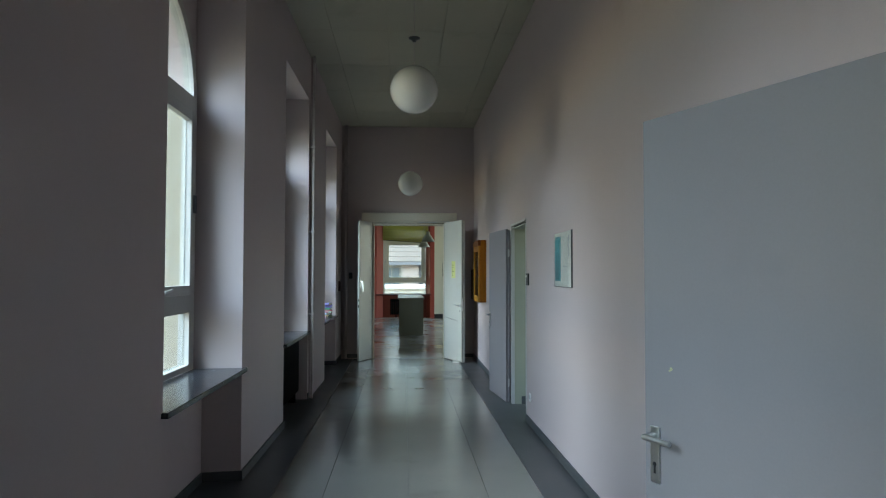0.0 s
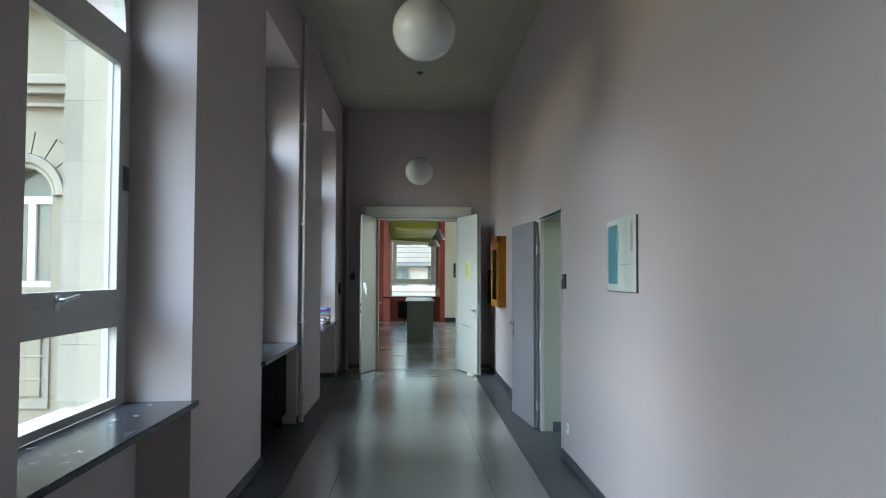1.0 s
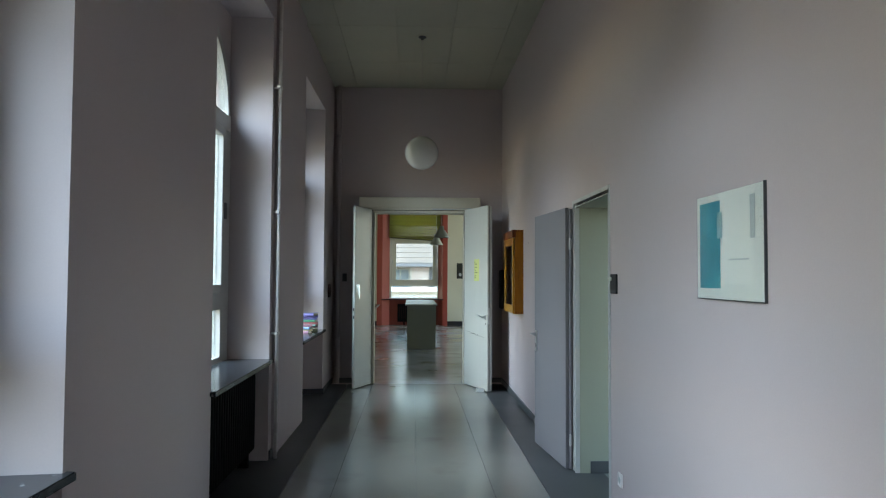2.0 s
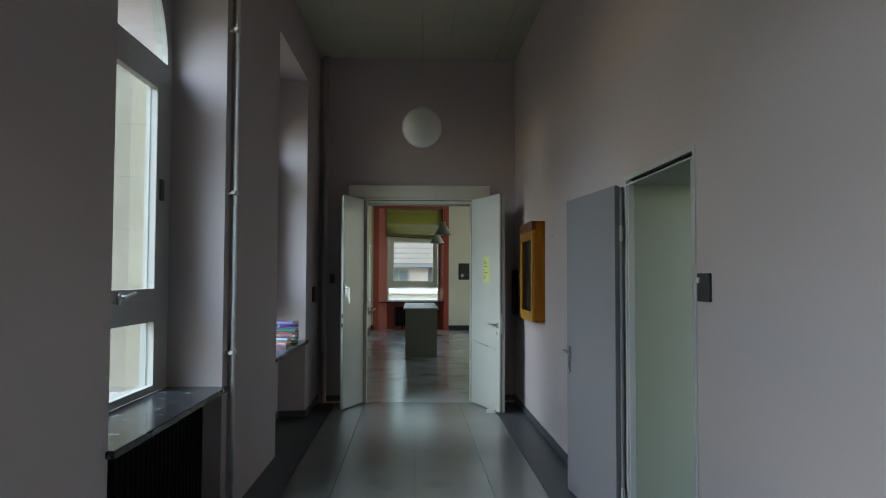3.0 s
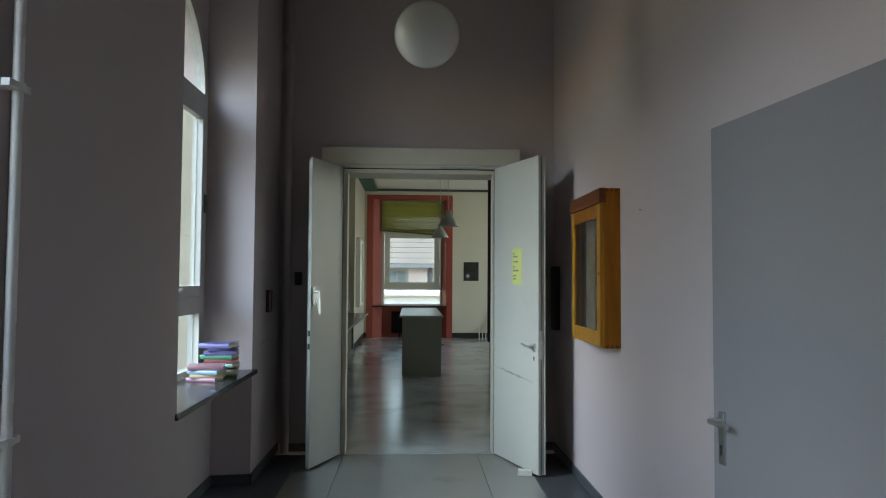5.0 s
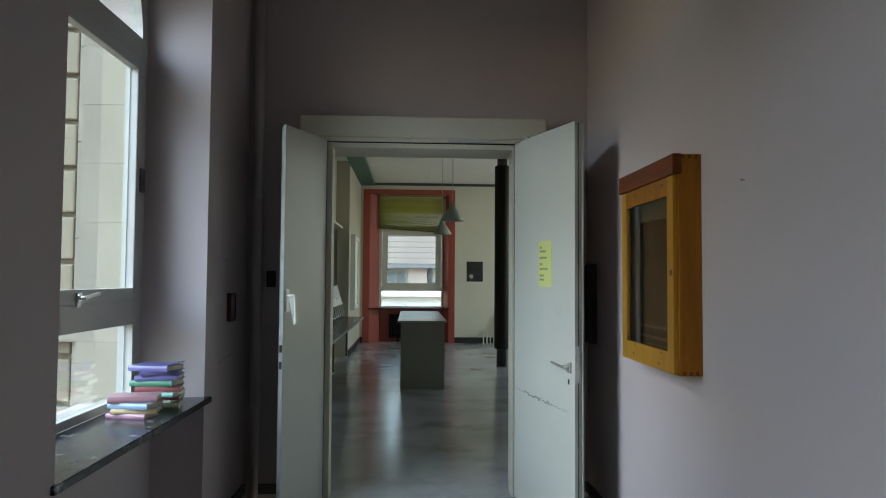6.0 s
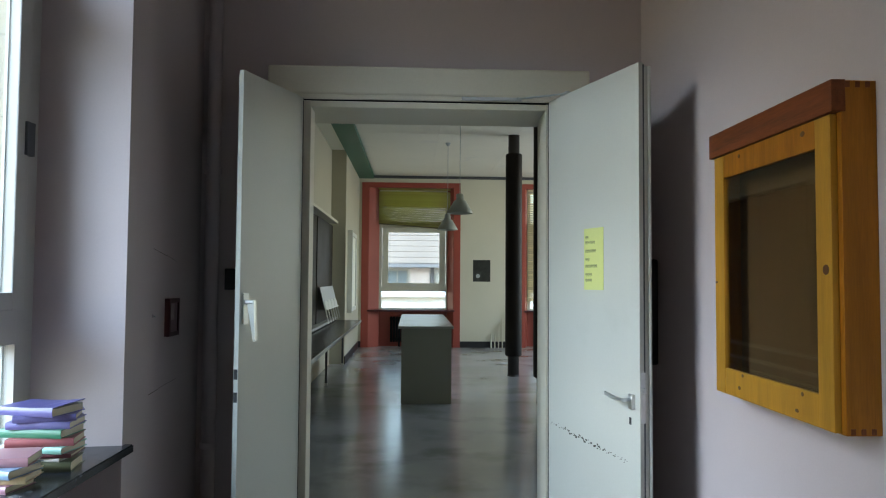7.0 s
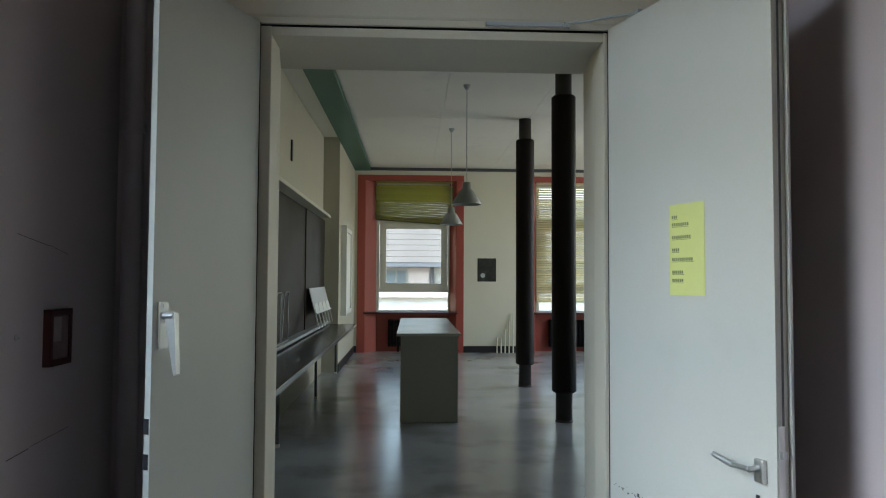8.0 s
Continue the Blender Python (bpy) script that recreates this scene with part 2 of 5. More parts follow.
def solid(name, bm, material, label, category, kind="structure", m=None, smooth=False):
    ob = new(name, mesh_of(name, bm, material, smooth))
    if m is not None:
        ob.matrix_basis = m
    return tagged(ob, label, category, "", kind)


B = bmesh.new

# ---- the plan ----
RX = 1.276            # face of the door side wall
LX = -1.13            # face of the window piers, in the wall's own frame
END = 11.96           # face of the end wall
TOP = 4.10            # corridor ceiling
LW = Matrix.Translation((LX, 4.7, 0)) @ pose(0, 0, 0, 0, 0, -0.45) @ Matrix.Translation((-LX, -4.7, 0))
WINDOWS = [(-0.15, 1.46), (3.11, 4.72), (6.385, 7.975), (9.43, 11.05)]
SILLZ, HEAD, SPRING = 0.80, 3.56, 2.72

# floor: linoleum lengths between two dark borders
floor = solid("floor", box(B(), -1.9, RX + 0.25, -4.2, 11.86, -0.20, -0.012), BAND, "dark screed under the corridor linoleum", "floor")
edges = [-0.84, -0.50, 0.07, 0.60, 0.965]
for a, b in zip(edges, edges[1:]):
    part("linoleum_strip", box(B(), a + 0.0013, b - 0.0013, -4.1, 11.84, -0.0125, 0.0, 0.001), LINO, floor, "pale grey glossy linoleum length")
part("border_strip", box(B(), -1.80, -0.842, -4.1, 11.84, -0.0125, -0.001), BAND, floor, "dark grey border linoleum")
part("border_strip", box(B(), 0.967, RX + 0.2, -4.1, 11.84, -0.0125, -0.001), BAND, floor, "dark grey border linoleum")

# window wall: splayed piers, lintels, breasts and arched spandrels
bm = B()
cuts = [-4.2] + [v for w in WINDOWS for v in w] + [12.1]
S = 0.05
for k in range(0, len(cuts), 2):
    f, n = cuts[k], cuts[k + 1]
    face = [(LX, f), (LX, n)]
    if abs(f - 7.975) < 0.01:
        face = [(LX, 7.932), (LX, 8.045), (LX + 0.022, 8.045), (LX + 0.022, n)]
    prism(bm, face + [(-1.46, n + S), (-1.78, n + S), (-1.78, f - S), (-1.46, f - S)], -0.2, TOP)
for n, f in WINDOWS:
    prism(bm, [(LX, n), (LX, f), (-1.78, f), (-1.78, n)], HEAD, TOP)
    prism(bm, [(-1.40, n - 0.02), (-1.40, f + 0.02), (-1.78, f + 0.02), (-1.78, n - 0.02)], -0.2, SILLZ - 0.03)
    c, hw = (n + f) / 2, (f - n) / 2 - S
    steps = 24
    for x in (-1.47, -1.78):
        prev = None
        for i in range(steps + 1):
            a = math.pi * i / steps
            y, z = c - hw * math.cos(a), SPRING + 0.70 * math.sin(a)
            pair = (bm.verts.new((x, y, z)), bm.verts.new((x, c - (hw + 0.02) * math.cos(a) if i in (0, steps) else y, HEAD + 0.01)))
            if prev:
                bm.faces.new((prev[0], pair[0], pair[1], prev[1]))
            prev = pair
    prev = None
    for i in range(steps + 1):
        a = math.pi * i / steps
        y, z = c - hw * math.cos(a), SPRING + 0.70 * math.sin(a)
        pair = (bm.verts.new((-1.47, y, z)), bm.verts.new((-1.78, y, z)))
        if prev:
            bm.faces.new((prev[0], pair[0], pair[1], prev[1]))
        prev = pair
bmesh.ops.recalc_face_normals(bm, faces=bm.faces[:])
wall_windows = solid("wall_west", bm, WALL, "thick pale mauve plastered wall with deep window reveals", "wall", m=LW)

# skirting along piers and niches
bm = B()
for k in range(0, len(cuts), 2):
    box(bm, LX - 0.002, LX + 0.015, cuts[k] - 0.015, cuts[k + 1] + 0.015, 0, 0.068, 0.003)
for n, f in WINDOWS:
    box(bm, -1.402, -1.387, n, f, 0, 0.068, 0.003)
    for y, sgn in ((n, 1), (f, -1)):
        y0, y1 = sorted((y - sgn * 0.002, y + sgn * 0.058))
        prism(bm, [(LX + 0.012, y), (LX + 0.012, y + sgn * 0.012), (-1.39, y + sgn * 0.052), (-1.39, y + sgn * 0.035)], 0, 0.068)
solid("baseboard_west", bm, SKIRT, "dark grey skirting along the window wall", "skirting", m=LW)

# door side wall with two doorways
D1 = (6.66, 7.52)
D0 = (-0.28, 0.84)
bm = B()
DOORTOP = 2.0
FR = 0.10              # width of the steel frame let into the wall round the single door
for y0, y1, z0, z1 in ((-4.2, D0[0], -0.2, TOP), (D0[0], D0[1], DOORTOP, TOP), (D0[1], D1[0] - 0.045, -0.2, TOP),
                       (D1[0] - 0.045, D1[1] + FR, DOORTOP + 0.05, TOP), (D1[1] + FR, 12.1, -0.2, TOP)):
    box(bm, RX, RX + 0.452, y0, y1, z0, z1)
solid("wall_east", bm, WALL, "pale mauve plastered corridor wall with doorways", "wall")
bm = B()
for y0, y1 in ((-4.2, D0[0] - 0.07), (D0[1] + 0.07, D1[0] - 0.045), (D1[1] + FR, END)):
    box(bm, RX - 0.014, RX + 0.002, y0, y1, 0, 0.068, 0.003)
solid("baseboard_east", bm, SKIRT, "dark grey skirting along the door side wall", "skirting")

# end wall with the double doorway, and the wall behind
OX0, OX1, OTOP = -0.548, 0.775, 2.355
bm = B()
for x0, x1, z0, z1 in ((-1.9, OX0, -0.2, TOP), (OX1, RX + 0.3, -0.2, TOP), (OX0, OX1, OTOP, TOP)):
    box(bm, x0, x1, END, 12.28, z0, z1)
solid("wall_north", bm, WALL, "mauve end wall above an open double doorway", "wall")
bm = B()
box(bm, -1.02, -0.74, END - 0.014, END + 0.002, 0, 0.068, 0.003)
box(bm, 0.96, RX, END - 0.014, END + 0.002, 0, 0.068, 0.003)
solid("baseboard_north", bm, SKIRT, "dark grey skirting on the end wall", "skirting")
solid("wall_south", box(B(), -1.9, RX + 0.5, -4.4, -4.2, -0.2, TOP), WALL, "plain plastered wall closing the corridor", "wall")

# corridor ceiling of long boards
bm = B()
box(bm, -2.0, RX + 0.6, -4.6, 12.5, TOP + 0.012, TOP + 0.2)
box(bm, -1.85, RX + 0.02, END - 0.001, END + 0.05, TOP - 0.001, TOP + 0.013)
xs = [-1.2, -0.75, -0.15, 0.45, 1.03, RX]
ys = [-4.2 + 1.25 * k for k in range(13)] + [END]
for a, b in zip(xs, xs[1:]):
    for c, d in zip(ys, ys[1:]):
        if d > c + 0.05:
            box(bm, a + 0.0035, b - 0.0035, c + 0.0025, d - 0.0025, TOP, TOP + 0.02)
solid("ceiling", bm, CEIL, "grey white ceiling of long boards with open joints", "ceiling")


# ---- corridor windows ----
def window_unit(name, n, f, wide=0.0):
    c, hw = (n + f) / 2, (f - n) / 2 - S
    w = thing(name, "tall arched window with a grey-white painted frame", "window", LW @ pose(-1.46, c, SILLZ), "windows along the corridor", "structure")
    j, top = 0.11, SPRING - SILLZ
    k = j + wide            # the far jamb may be broader
    bm = B()
    box(bm, -0.07, 0.0, -hw, -hw + j, 0, top)
    box(bm, -0.07, 0.0, hw - k, hw, 0, top)
    box(bm, -0.07, 0.0, -hw + j, hw - k, 0, 0.042)
    steps = 28
    rows = []
    for i in range(steps + 1):
        a = math.pi * i / steps
        co, si = -math.cos(a), math.sin(a)
        rows.append([bm.verts.new(p) for p in ((0, hw * co, top + 0.70 * si), (0, (hw - 0.075) * co, top + 0.625 * si),
                                               (-0.07, (hw - 0.075) * co, top + 0.625 * si), (-0.07, hw * co, top + 0.70 * si))])
    for p, q in zip(rows, rows[1:]):
        for e in range(4):
            bm.faces.new((p[e], p[(e + 1) % 4], q[(e + 1) % 4], q[e]))
    bmesh.ops.recalc_face_normals(bm, faces=bm.faces[:])
    part("window_frame", bm, WINFR, w)
    part("transom", box(B(), -0.072, 0.012, -hw + 0.06, hw - 0.06, 1.80, 1.925, 0.006), WINFR, w)
    part("mid_rail", box(B(), -0.07, 0.004, -hw + j, hw - k, 0.405, 0.545, 0.004), WINFR, w)
    bm = B()
    cw, z0, z1 = 0.075, 0.53, 1.81
    y0, y1 = -hw + j - 0.012, hw - k + 0.012
    box(bm, -0.022, 0.022, y0, y0 + cw, z0, z1, 0.005)
    box(bm, -0.022, 0.022, y1 - cw, y1, z0, z1, 0.005)
    box(bm, -0.021, 0.021, y0 + cw - 0.003, y1 - cw + 0.003, z0, z0 + 0.065, 0.005)
    box(bm, -0.021, 0.021, y0 + cw - 0.003, y1 - cw + 0.003, z1 - 0.07, z1, 0.005)
    sash = part("casement", bm, WINFR, w)
    bm = B()
    for a, b, c, d in ((y0 + cw - 0.004, y0 + cw + 0.005, -hw + j - 0.004, -hw + j + 0.007), (y1 - cw - 0.005, y1 - cw + 0.004, hw - k - 0.007, hw - k + 0.004)):
        box(bm, -0.030, -0.019, a, b, z0 + 0.05, z1 - 0.05)
        box(bm, -0.074, -0.040, c, d, 0.04, 0.41)
    part("outer_stop", bm, FRAMEL, w, "pale outer glazing stop")
    bm = B()
    tube(bm, (0.022, 0, z0 + 0.03), (0.034, 0, z0 + 0.03), 0.021)
    tube(bm, (0.034, 0, z0 + 0.03), (0.062, 0, z0 + 0.03), 0.009)
    box(bm, 0.050, 0.066, -0.012, 0.125, -0.008, 0.008, 0.005, m=pose(0, 0, z0 + 0.030, 7))
    box(bm, 0.020, 0.030, -0.018, 0.018, z0 - 0.012, z0 + 0.052, 0.004)
    part("handle", bm, CHROME, sash, "chrome window lever")
    part("hinge_cover", box(B(), -0.002, 0.032, hw - 0.128 - wide, hw - 0.075 - wide, 1.10, 1.225, 0.003), SKIRT, w, "dark grey latch cover")
    for z0, z1, ya, yb, x, nm in ((0.585, 1.75, y0 + cw - 0.006, y1 - cw + 0.006, -0.016, sash), (0.035, 0.41, -hw + 0.10, hw - k + 0.01, -0.030, w)):
        pane = part("pane", box(B(), x, x + 0.006, ya, yb, z0, z1), GLASS, nm, "clear glass pane")
        pane.visible_shadow = False
    bm = B()
    ring = [bm.verts.new((-0.03, (hw - 0.07) * -math.cos(math.pi * i / 28), top + 0.63 * math.sin(math.pi * i / 28))) for i in range(29)]
    bm.faces.new(ring)
    bmesh.ops.solidify(bm, geom=bm.faces[:], thickness=0.005)
    pane = part("pane", bm, GLASS, w, "half-round glass pane")
    pane.visible_shadow = False
    return w


for k, (n, f) in enumerate(WINDOWS):
    window_unit("window_%d" % (k + 1), n, f, 0.105 if k == 2 else 0.0)
    jambs = thing("stone_jamb", "pale stone outer jambs of the window opening", "window jamb", LW, kind="structure")
    for yy, sg in ((n + S, 1), (f - S, -1)):
        for i in range(7):
            z0 = 0.78 + 0.322 * i
            for x0, x1, out, gap, mat, nm in ((-1.70, -1.535, 0.007, 0.0012, JAMB, "stone"), (-1.80, -1.7003, 0.0065, 0.0016, STONEP, "quoin_stone")):
                y0, y1 = sorted((yy - sg * 0.02, yy + sg * out))
                part(nm, box(B(), x0, x1, y0, y1, z0, z0 + 0.322 - gap, 0.0007), mat, jambs)
    fe = 7.932 if k == 2 else f
    bm = prism(B(), [(-1.462, n + S - 0.005), (-1.462, f - S + 0.005), (LX, fe - 0.002), (LX, fe + 0.022), (LX + 0.035, fe + 0.022), (LX + 0.035, n - 0.022), (LX, n - 0.022), (LX, n + 0.002)], SILLZ - 0.03, SILLZ)
    bmesh.ops.bevel(bm, geom=[e for e in bm.edges if abs(e.verts[0].co.z - e.verts[1].co.z) < 1e-6 and e.verts[0].co.z > SILLZ - 0.01], offset=0.004, segments=2, affect="EDGES")
    solid("window_sill_%d" % (k + 1), bm, SILL, "dark worn marble window sill with pale scratches", "sill", m=LW)


# ---- doors ----
def lever(parent, m, plate=True, side=1, drop=0.0, reach=0.115):
    """A lever handle on a long plate; local x out of the leaf, y along the lever."""
    bm = B()
    if plate:
        box(bm, 0, 0.007, -0.02, 0.02, -0.115, 0.065, 0.003)
    else:
        box(bm, 0, 0.016, -0.017, 0.017, -0.006, 0.058, 0.006)
    r = 0.0095 if plate else 0.0075
    a, b = (0.05, 0, 0.035), (0.052, side * reach, 0.035 - drop)
    tube(bm, (0.006, 0, 0.035), a, r)
    if plate:
        tube(bm, a, b, r, 0.008)
    else:
        c = (0.046, side * reach * 0.5, 0.033)
        tube(bm, a, c, 0.006, 0.0075)
        tube(bm, c, b, 0.009, 0.0075)
        bmesh.ops.create_uvsphere(bm, u_segments=12, v_segments=8, radius=0.009, matrix=Matrix.Translation(c))
    bmesh.ops.create_uvsphere(bm, u_segments=12, v_segments=8, radius=r + 0.0003, matrix=Matrix.Translation(a))
    ob = part("handle", bm, CHROME, parent, "steel lever handle on a back plate", m=m)
    if plate:
        bm = box(B(), 0.006, 0.0085, -0.004, 0.004, -0.085, -0.058)
        part("keyhole", tube(bm, (0.006, 0, -0.055), (0.0085, 0, -0.055), 0.007), DARKB, ob, "dark keyhole")
    return ob


def leaf_pose(hinge, free):
    """Local x along the leaf from its hinge, local y to the left of that, z up."""
    d = Vector((free[0] - hinge[0], free[1] - hinge[1]))
    return pose(hinge[0], hinge[1], 0, 0, 0, math.degrees(math.atan2(d.y, d.x))), d.length


# single door, swung back along the wall
door = thing("door_1", "lavender grey flush door swung open against the wall", "door", kind="structure")
bm = B()
fw = 0.018
a, b, t = D1[0], D1[1], DOORTOP - 0.012
# nose, groove and outer face of the folded steel section, on the three sides
for y0, y1, x0 in ((b - 0.004, b + 0.014, -0.012), (b + 0.0145, b + 0.056, 0.008), (b + 0.0565, b + FR, -0.010),
                   (a - 0.012, a + 0.004, -0.003), (a - 0.022, a - 0.0125, 0.004), (a - 0.045, a - 0.0225, -0.005)):
    box(bm, RX + x0, RX + (0.022 if x0 == -0.012 else 0.04), y0, y1, 0, t + (0.012 if y1 <= b + 0.02 and y0 >= a - 0.012 else 0.062), 0.002)
for z0, z1, x0 in ((t + 0.004, t + 0.012, -0.0115), (t + 0.0125, t + 0.034, 0.028), (t + 0.0345, t + 0.062, -0.0095)):
    box(bm, RX + x0, RX + 0.04, a - (0.026 if z0 > t else -0.004), b + (0.0565 if z0 > t else -0.004), z0, z1, 0.002)
part("door_frame", bm, FRAMEL, door, "pale grey folded steel door frame")
bm = box(B(), RX + 0.020, RX + 0.0275, a - 0.009, b + 0.013, t + 0.014, t + 0.033)
part("seal", bm, BLACK, door, "black rubber seal")
m, length = leaf_pose((1.238, 7.592), (1.150, 8.475))
bm = B()
box(bm, 0.020, length, 0.0, 0.026, 0.008, 2.0, 0.002)
box(bm, 0.0, length - 0.014, -0.018, -0.004, 0.008, 1.99, 0.002)
box(bm, 0.024, length - 0.02, -0.006, 0.002, 0.01, 1.985)
leaf = part("leaf", bm, DOORG, door, m=m)
lever(leaf, pose(length - 0.06, 0.026, 0.93) @ pose(0, 0, 0, 0, 0, 90), True, 1)
for z in (0.23, 1.72):
    bm = B()
    tube(bm, (-0.010, 0.0, z - 0.042), (-0.010, 0.0, z - 0.002), 0.0085)
    tube(bm, (-0.010, 0.0, z + 0.001), (-0.010, 0.0, z + 0.042), 0.0085)
    tube(bm, (-0.010, 0.0, z - 0.046), (-0.010, 0.0, z + 0.046), 0.006)
    box(bm, -0.012, 0.004, -0.014, -0.008, z - 0.035, z + 0.035, 0.002)
    part("hinge", bm, FRAMEL, leaf, "white-painted hinge barrel")

# near door, standing half open beside the start of the walk
door = thing("door_2", "lavender grey flush door standing half open", "door", kind="structure")
bm = B()
for y0, y1 in ((D0[0] - fw, D0[0] + 0.02), (D0[1] - 0.02, D0[1] + fw)):
    box(bm, RX - 0.026, RX + 0.10, y0, y1, 0, DOORTOP + 0.03, 0.003)
box(bm, RX - 0.0255, RX + 0.10, D0[0] + 0.018, D0[1] - 0.018, DOORTOP - 0.03, DOORTOP + fw, 0.003)
part("door_frame", bm, FRAMEL, door, "pale grey steel door frame")
m, length = leaf_pose((1.262, 0.85), (0.85, 1.885))
bm = B()
box(bm, 0.0, length, 0.0, 0.026, 0.008, 1.985, 0.002)
box(bm, 0.014, length - 0.014, -0.016, 0.0, 0.008, 1.971, 0.002)
leaf = part("leaf", bm, DOORG, door, m=m)
lever(leaf, pose(length - 0.05, 0.026, 0.925) @ pose(0, 0, 0, 0, 0, 90), True, 1)
part("paint_spot", lathe(lathe(B(), [(0.0, 0.0012), (0.005, 0.001), (0.006, 0.0)], 12), [(0.0, 0.0010), (0.003, 0.0008), (0.004, 0.0)], 10, (0.007, 0.006, 0)), surface("dull_yellow_smear", (0.42, 0.41, 0.24), 0.6, 0.2, 60, 200, 0.0), leaf, "smear of yellow paint", m=pose(length - 0.12, 0.026, 1.18, -90))
bm = B()
tube(bm, (0, 0, 0), (0, 0, 0.018), 0.009)
part("bumper", bm, WHITEP, leaf, "small white knob", m=pose(length - 0.52, 0.026, 0.82, -90))

# double door at the end of the corridor
door = thing("door_3", "white double door with both leaves open into the corridor", "door", kind="structure")
bm = B()
box(bm, -0.713, 0.963, 11.84, END, 2.402, 2.553, 0.012)
box(bm, -0.60, 0.82, 11.832, END, 2.376, 2.40, 0.002)
part("lintel_board", bm, DOORC, door, "boxed cream lintel board")
# the gap's shade is a solid black strip here
part("lintel_gap_shade", box(B(), -0.59, 0.81, 11.842, END, 2.3695, 2.3755), BLACK, door, "black strip for the shade in the gap under the lintel board")
bm = B()
box(bm, -0.60, -0.488, 11.838, END + 0.02, 0, 2.369, 0.004)
box(bm, 0.728, 0.815, 11.838, END + 0.02, 0, 2.369, 0.004)
box(bm, -0.489, 0.729, 11.842, END + 0.02, 2.335, 2.368, 0.003)
for xa, xb, xc, xd in ((-0.489, -0.56, OX0 + 0.006, OX0 - 0.02), (0.729, 0.80, OX1 - 0.005, OX1 + 0.02)):
    prism(bm, [(xa, END + 0.021), (xb, END + 0.021), (xd, 12.305), (xc, 12.305)], 0, 2.362)
box(bm, OX0 + 0.006, OX1 - 0.012, END + 0.022, 12.305, OTOP - 0.002, OTOP + 0.012)
part("door_frame", bm, DOORC, door, "cream boxed door lining")
for hinge, free, sgn in (((-0.549, 11.832), (-0.740, 11.37), -1), ((0.765, 11.832), (1.012, 11.145), 1)):
    m, length = leaf_pose(hinge, free)
    bm = B()
    if sgn < 0:
        box(bm, 0, length, 0.006, 0.026, 0.012, 2.378, 0.002)
        box(bm, 0.012, length - 0.022, -0.016, 0.006, 0.012, 2.366, 0.002)
        face, out = 0.026, 90
    else:
        box(bm, 0, length, -0.026, 0.0, 0.012, 2.378, 0.002)
        box(bm, 0.012, length - 0.003, 0.0, 0.022, 0.012, 2.366, 0.002)
        box(bm, 0.012, length + 0.007, 0.022, 0.032, 0.012, 2.366, 0.002)
        face, out = -0.026, -90
    leaf = part("leaf", bm, DOORW, door, m=m)
    # black strip: the shade between leaf and frame, put in as colour
    part("hinge_gap_shade", box(B(), -0.003, 0.001, min(face * 0.5, face * 1.03), max(face * 0.5, face * 1.03), 0.012, 2.374), BLACK, leaf, "black strip for the shade in the gap beside the hinges")
    flip = pose(0, 0, 0, 0, 0, out)
    if sgn < 0:
        bm = B()
        box(bm, 0, 0.008, -0.018, 0.018, -0.085, 0.052, 0.003)
        tube(bm, (0.007, 0, 0.012), (0.046, 0, 0.012), 0.012)
        arm = [bm.verts.new((x, y, z)) for y in (-0.009, 0.009) for x, z in ((0.014, 0.024), (0.052, 0.020), (0.062, -0.155), (0.053, -0.160))]
        for f in ((0, 1, 2, 3), (7, 6, 5, 4), (0, 4, 5, 1), (1, 5, 6, 2), (2, 6, 7, 3), (3, 7, 4, 0)):
            bm.faces.new([arm[i] for i in f])
        bmesh.ops.recalc_face_normals(bm, faces=bm.faces[:])
        box(bm, 0.0075, 0.0095, -0.005, 0.005, 0.034, 0.044)
        part("handle", bm, CHROME, leaf, "brushed steel bolt lever", m=pose(length - 0.038, face, 1.332) @ flip)
        for z in (1.03, 0.93):
            part("strike", box(B(), length - 0.001, length + 0.002, 0.004, 0.022, z - 0.022, z + 0.022), DARKB, leaf, "dark lock strike")
    else:
        lever(leaf, pose(length - 0.048, face, 0.918) @ flip, False, -1, -0.012, 0.125)
        part("edge_seal", box(B(), length - 0.001, length + 0.0015, -0.006, 0.001, 0.02, 2.37), SKIRT, leaf, "dark rebate line")
        part("keyhole", box(B(), length - 0.070, length - 0.058, face - 0.003, face + 0.002, 0.845, 0.875, 0.001), DARKB, leaf, "dark keyhole")
        bm = B()
        box(bm, length - 0.001, length + 0.003, -0.022, 0.0, 0.86, 1.07, 0.001)
        box(bm, length, length + 0.014, -0.018, -0.004, 0.985, 1.005, 0.002)
        part("lock_plate", bm, CHROME, leaf, "steel lock forend with latch")
        # notice and its lines
        sheet = part("notice", box(B(), 0.325, 0.478, face - 0.0015, face + 0.0005, 1.408, 1.694), YELLOW, leaf, "yellow notice with typed lines")
        z = 1.654
        for w, lead in ((0.022, 0.024), (0.062, 0.040), (0.070, 0.040), (0.026, 0.030), (0.080, 0.040), (0.045, 0.026), (0.042, 0.02)):
            bm = B()
            u = 0.337
            while u < 0.337 + w * 1.2 - 0.003:
                box(bm, u, u + 0.006, face - 0.0022, face - 0.0012, z - 0.005, z + 0.005)
                u += 0.0085
            box(bm, 0.337, 0.337 + w * 1.2, face - 0.0022, face - 0.0012, z - 0.0085, z - 0.0070)
            part("text_line", bm, INK, sheet)
            z -= lead
        rng = random.Random(4)
        bm = B()
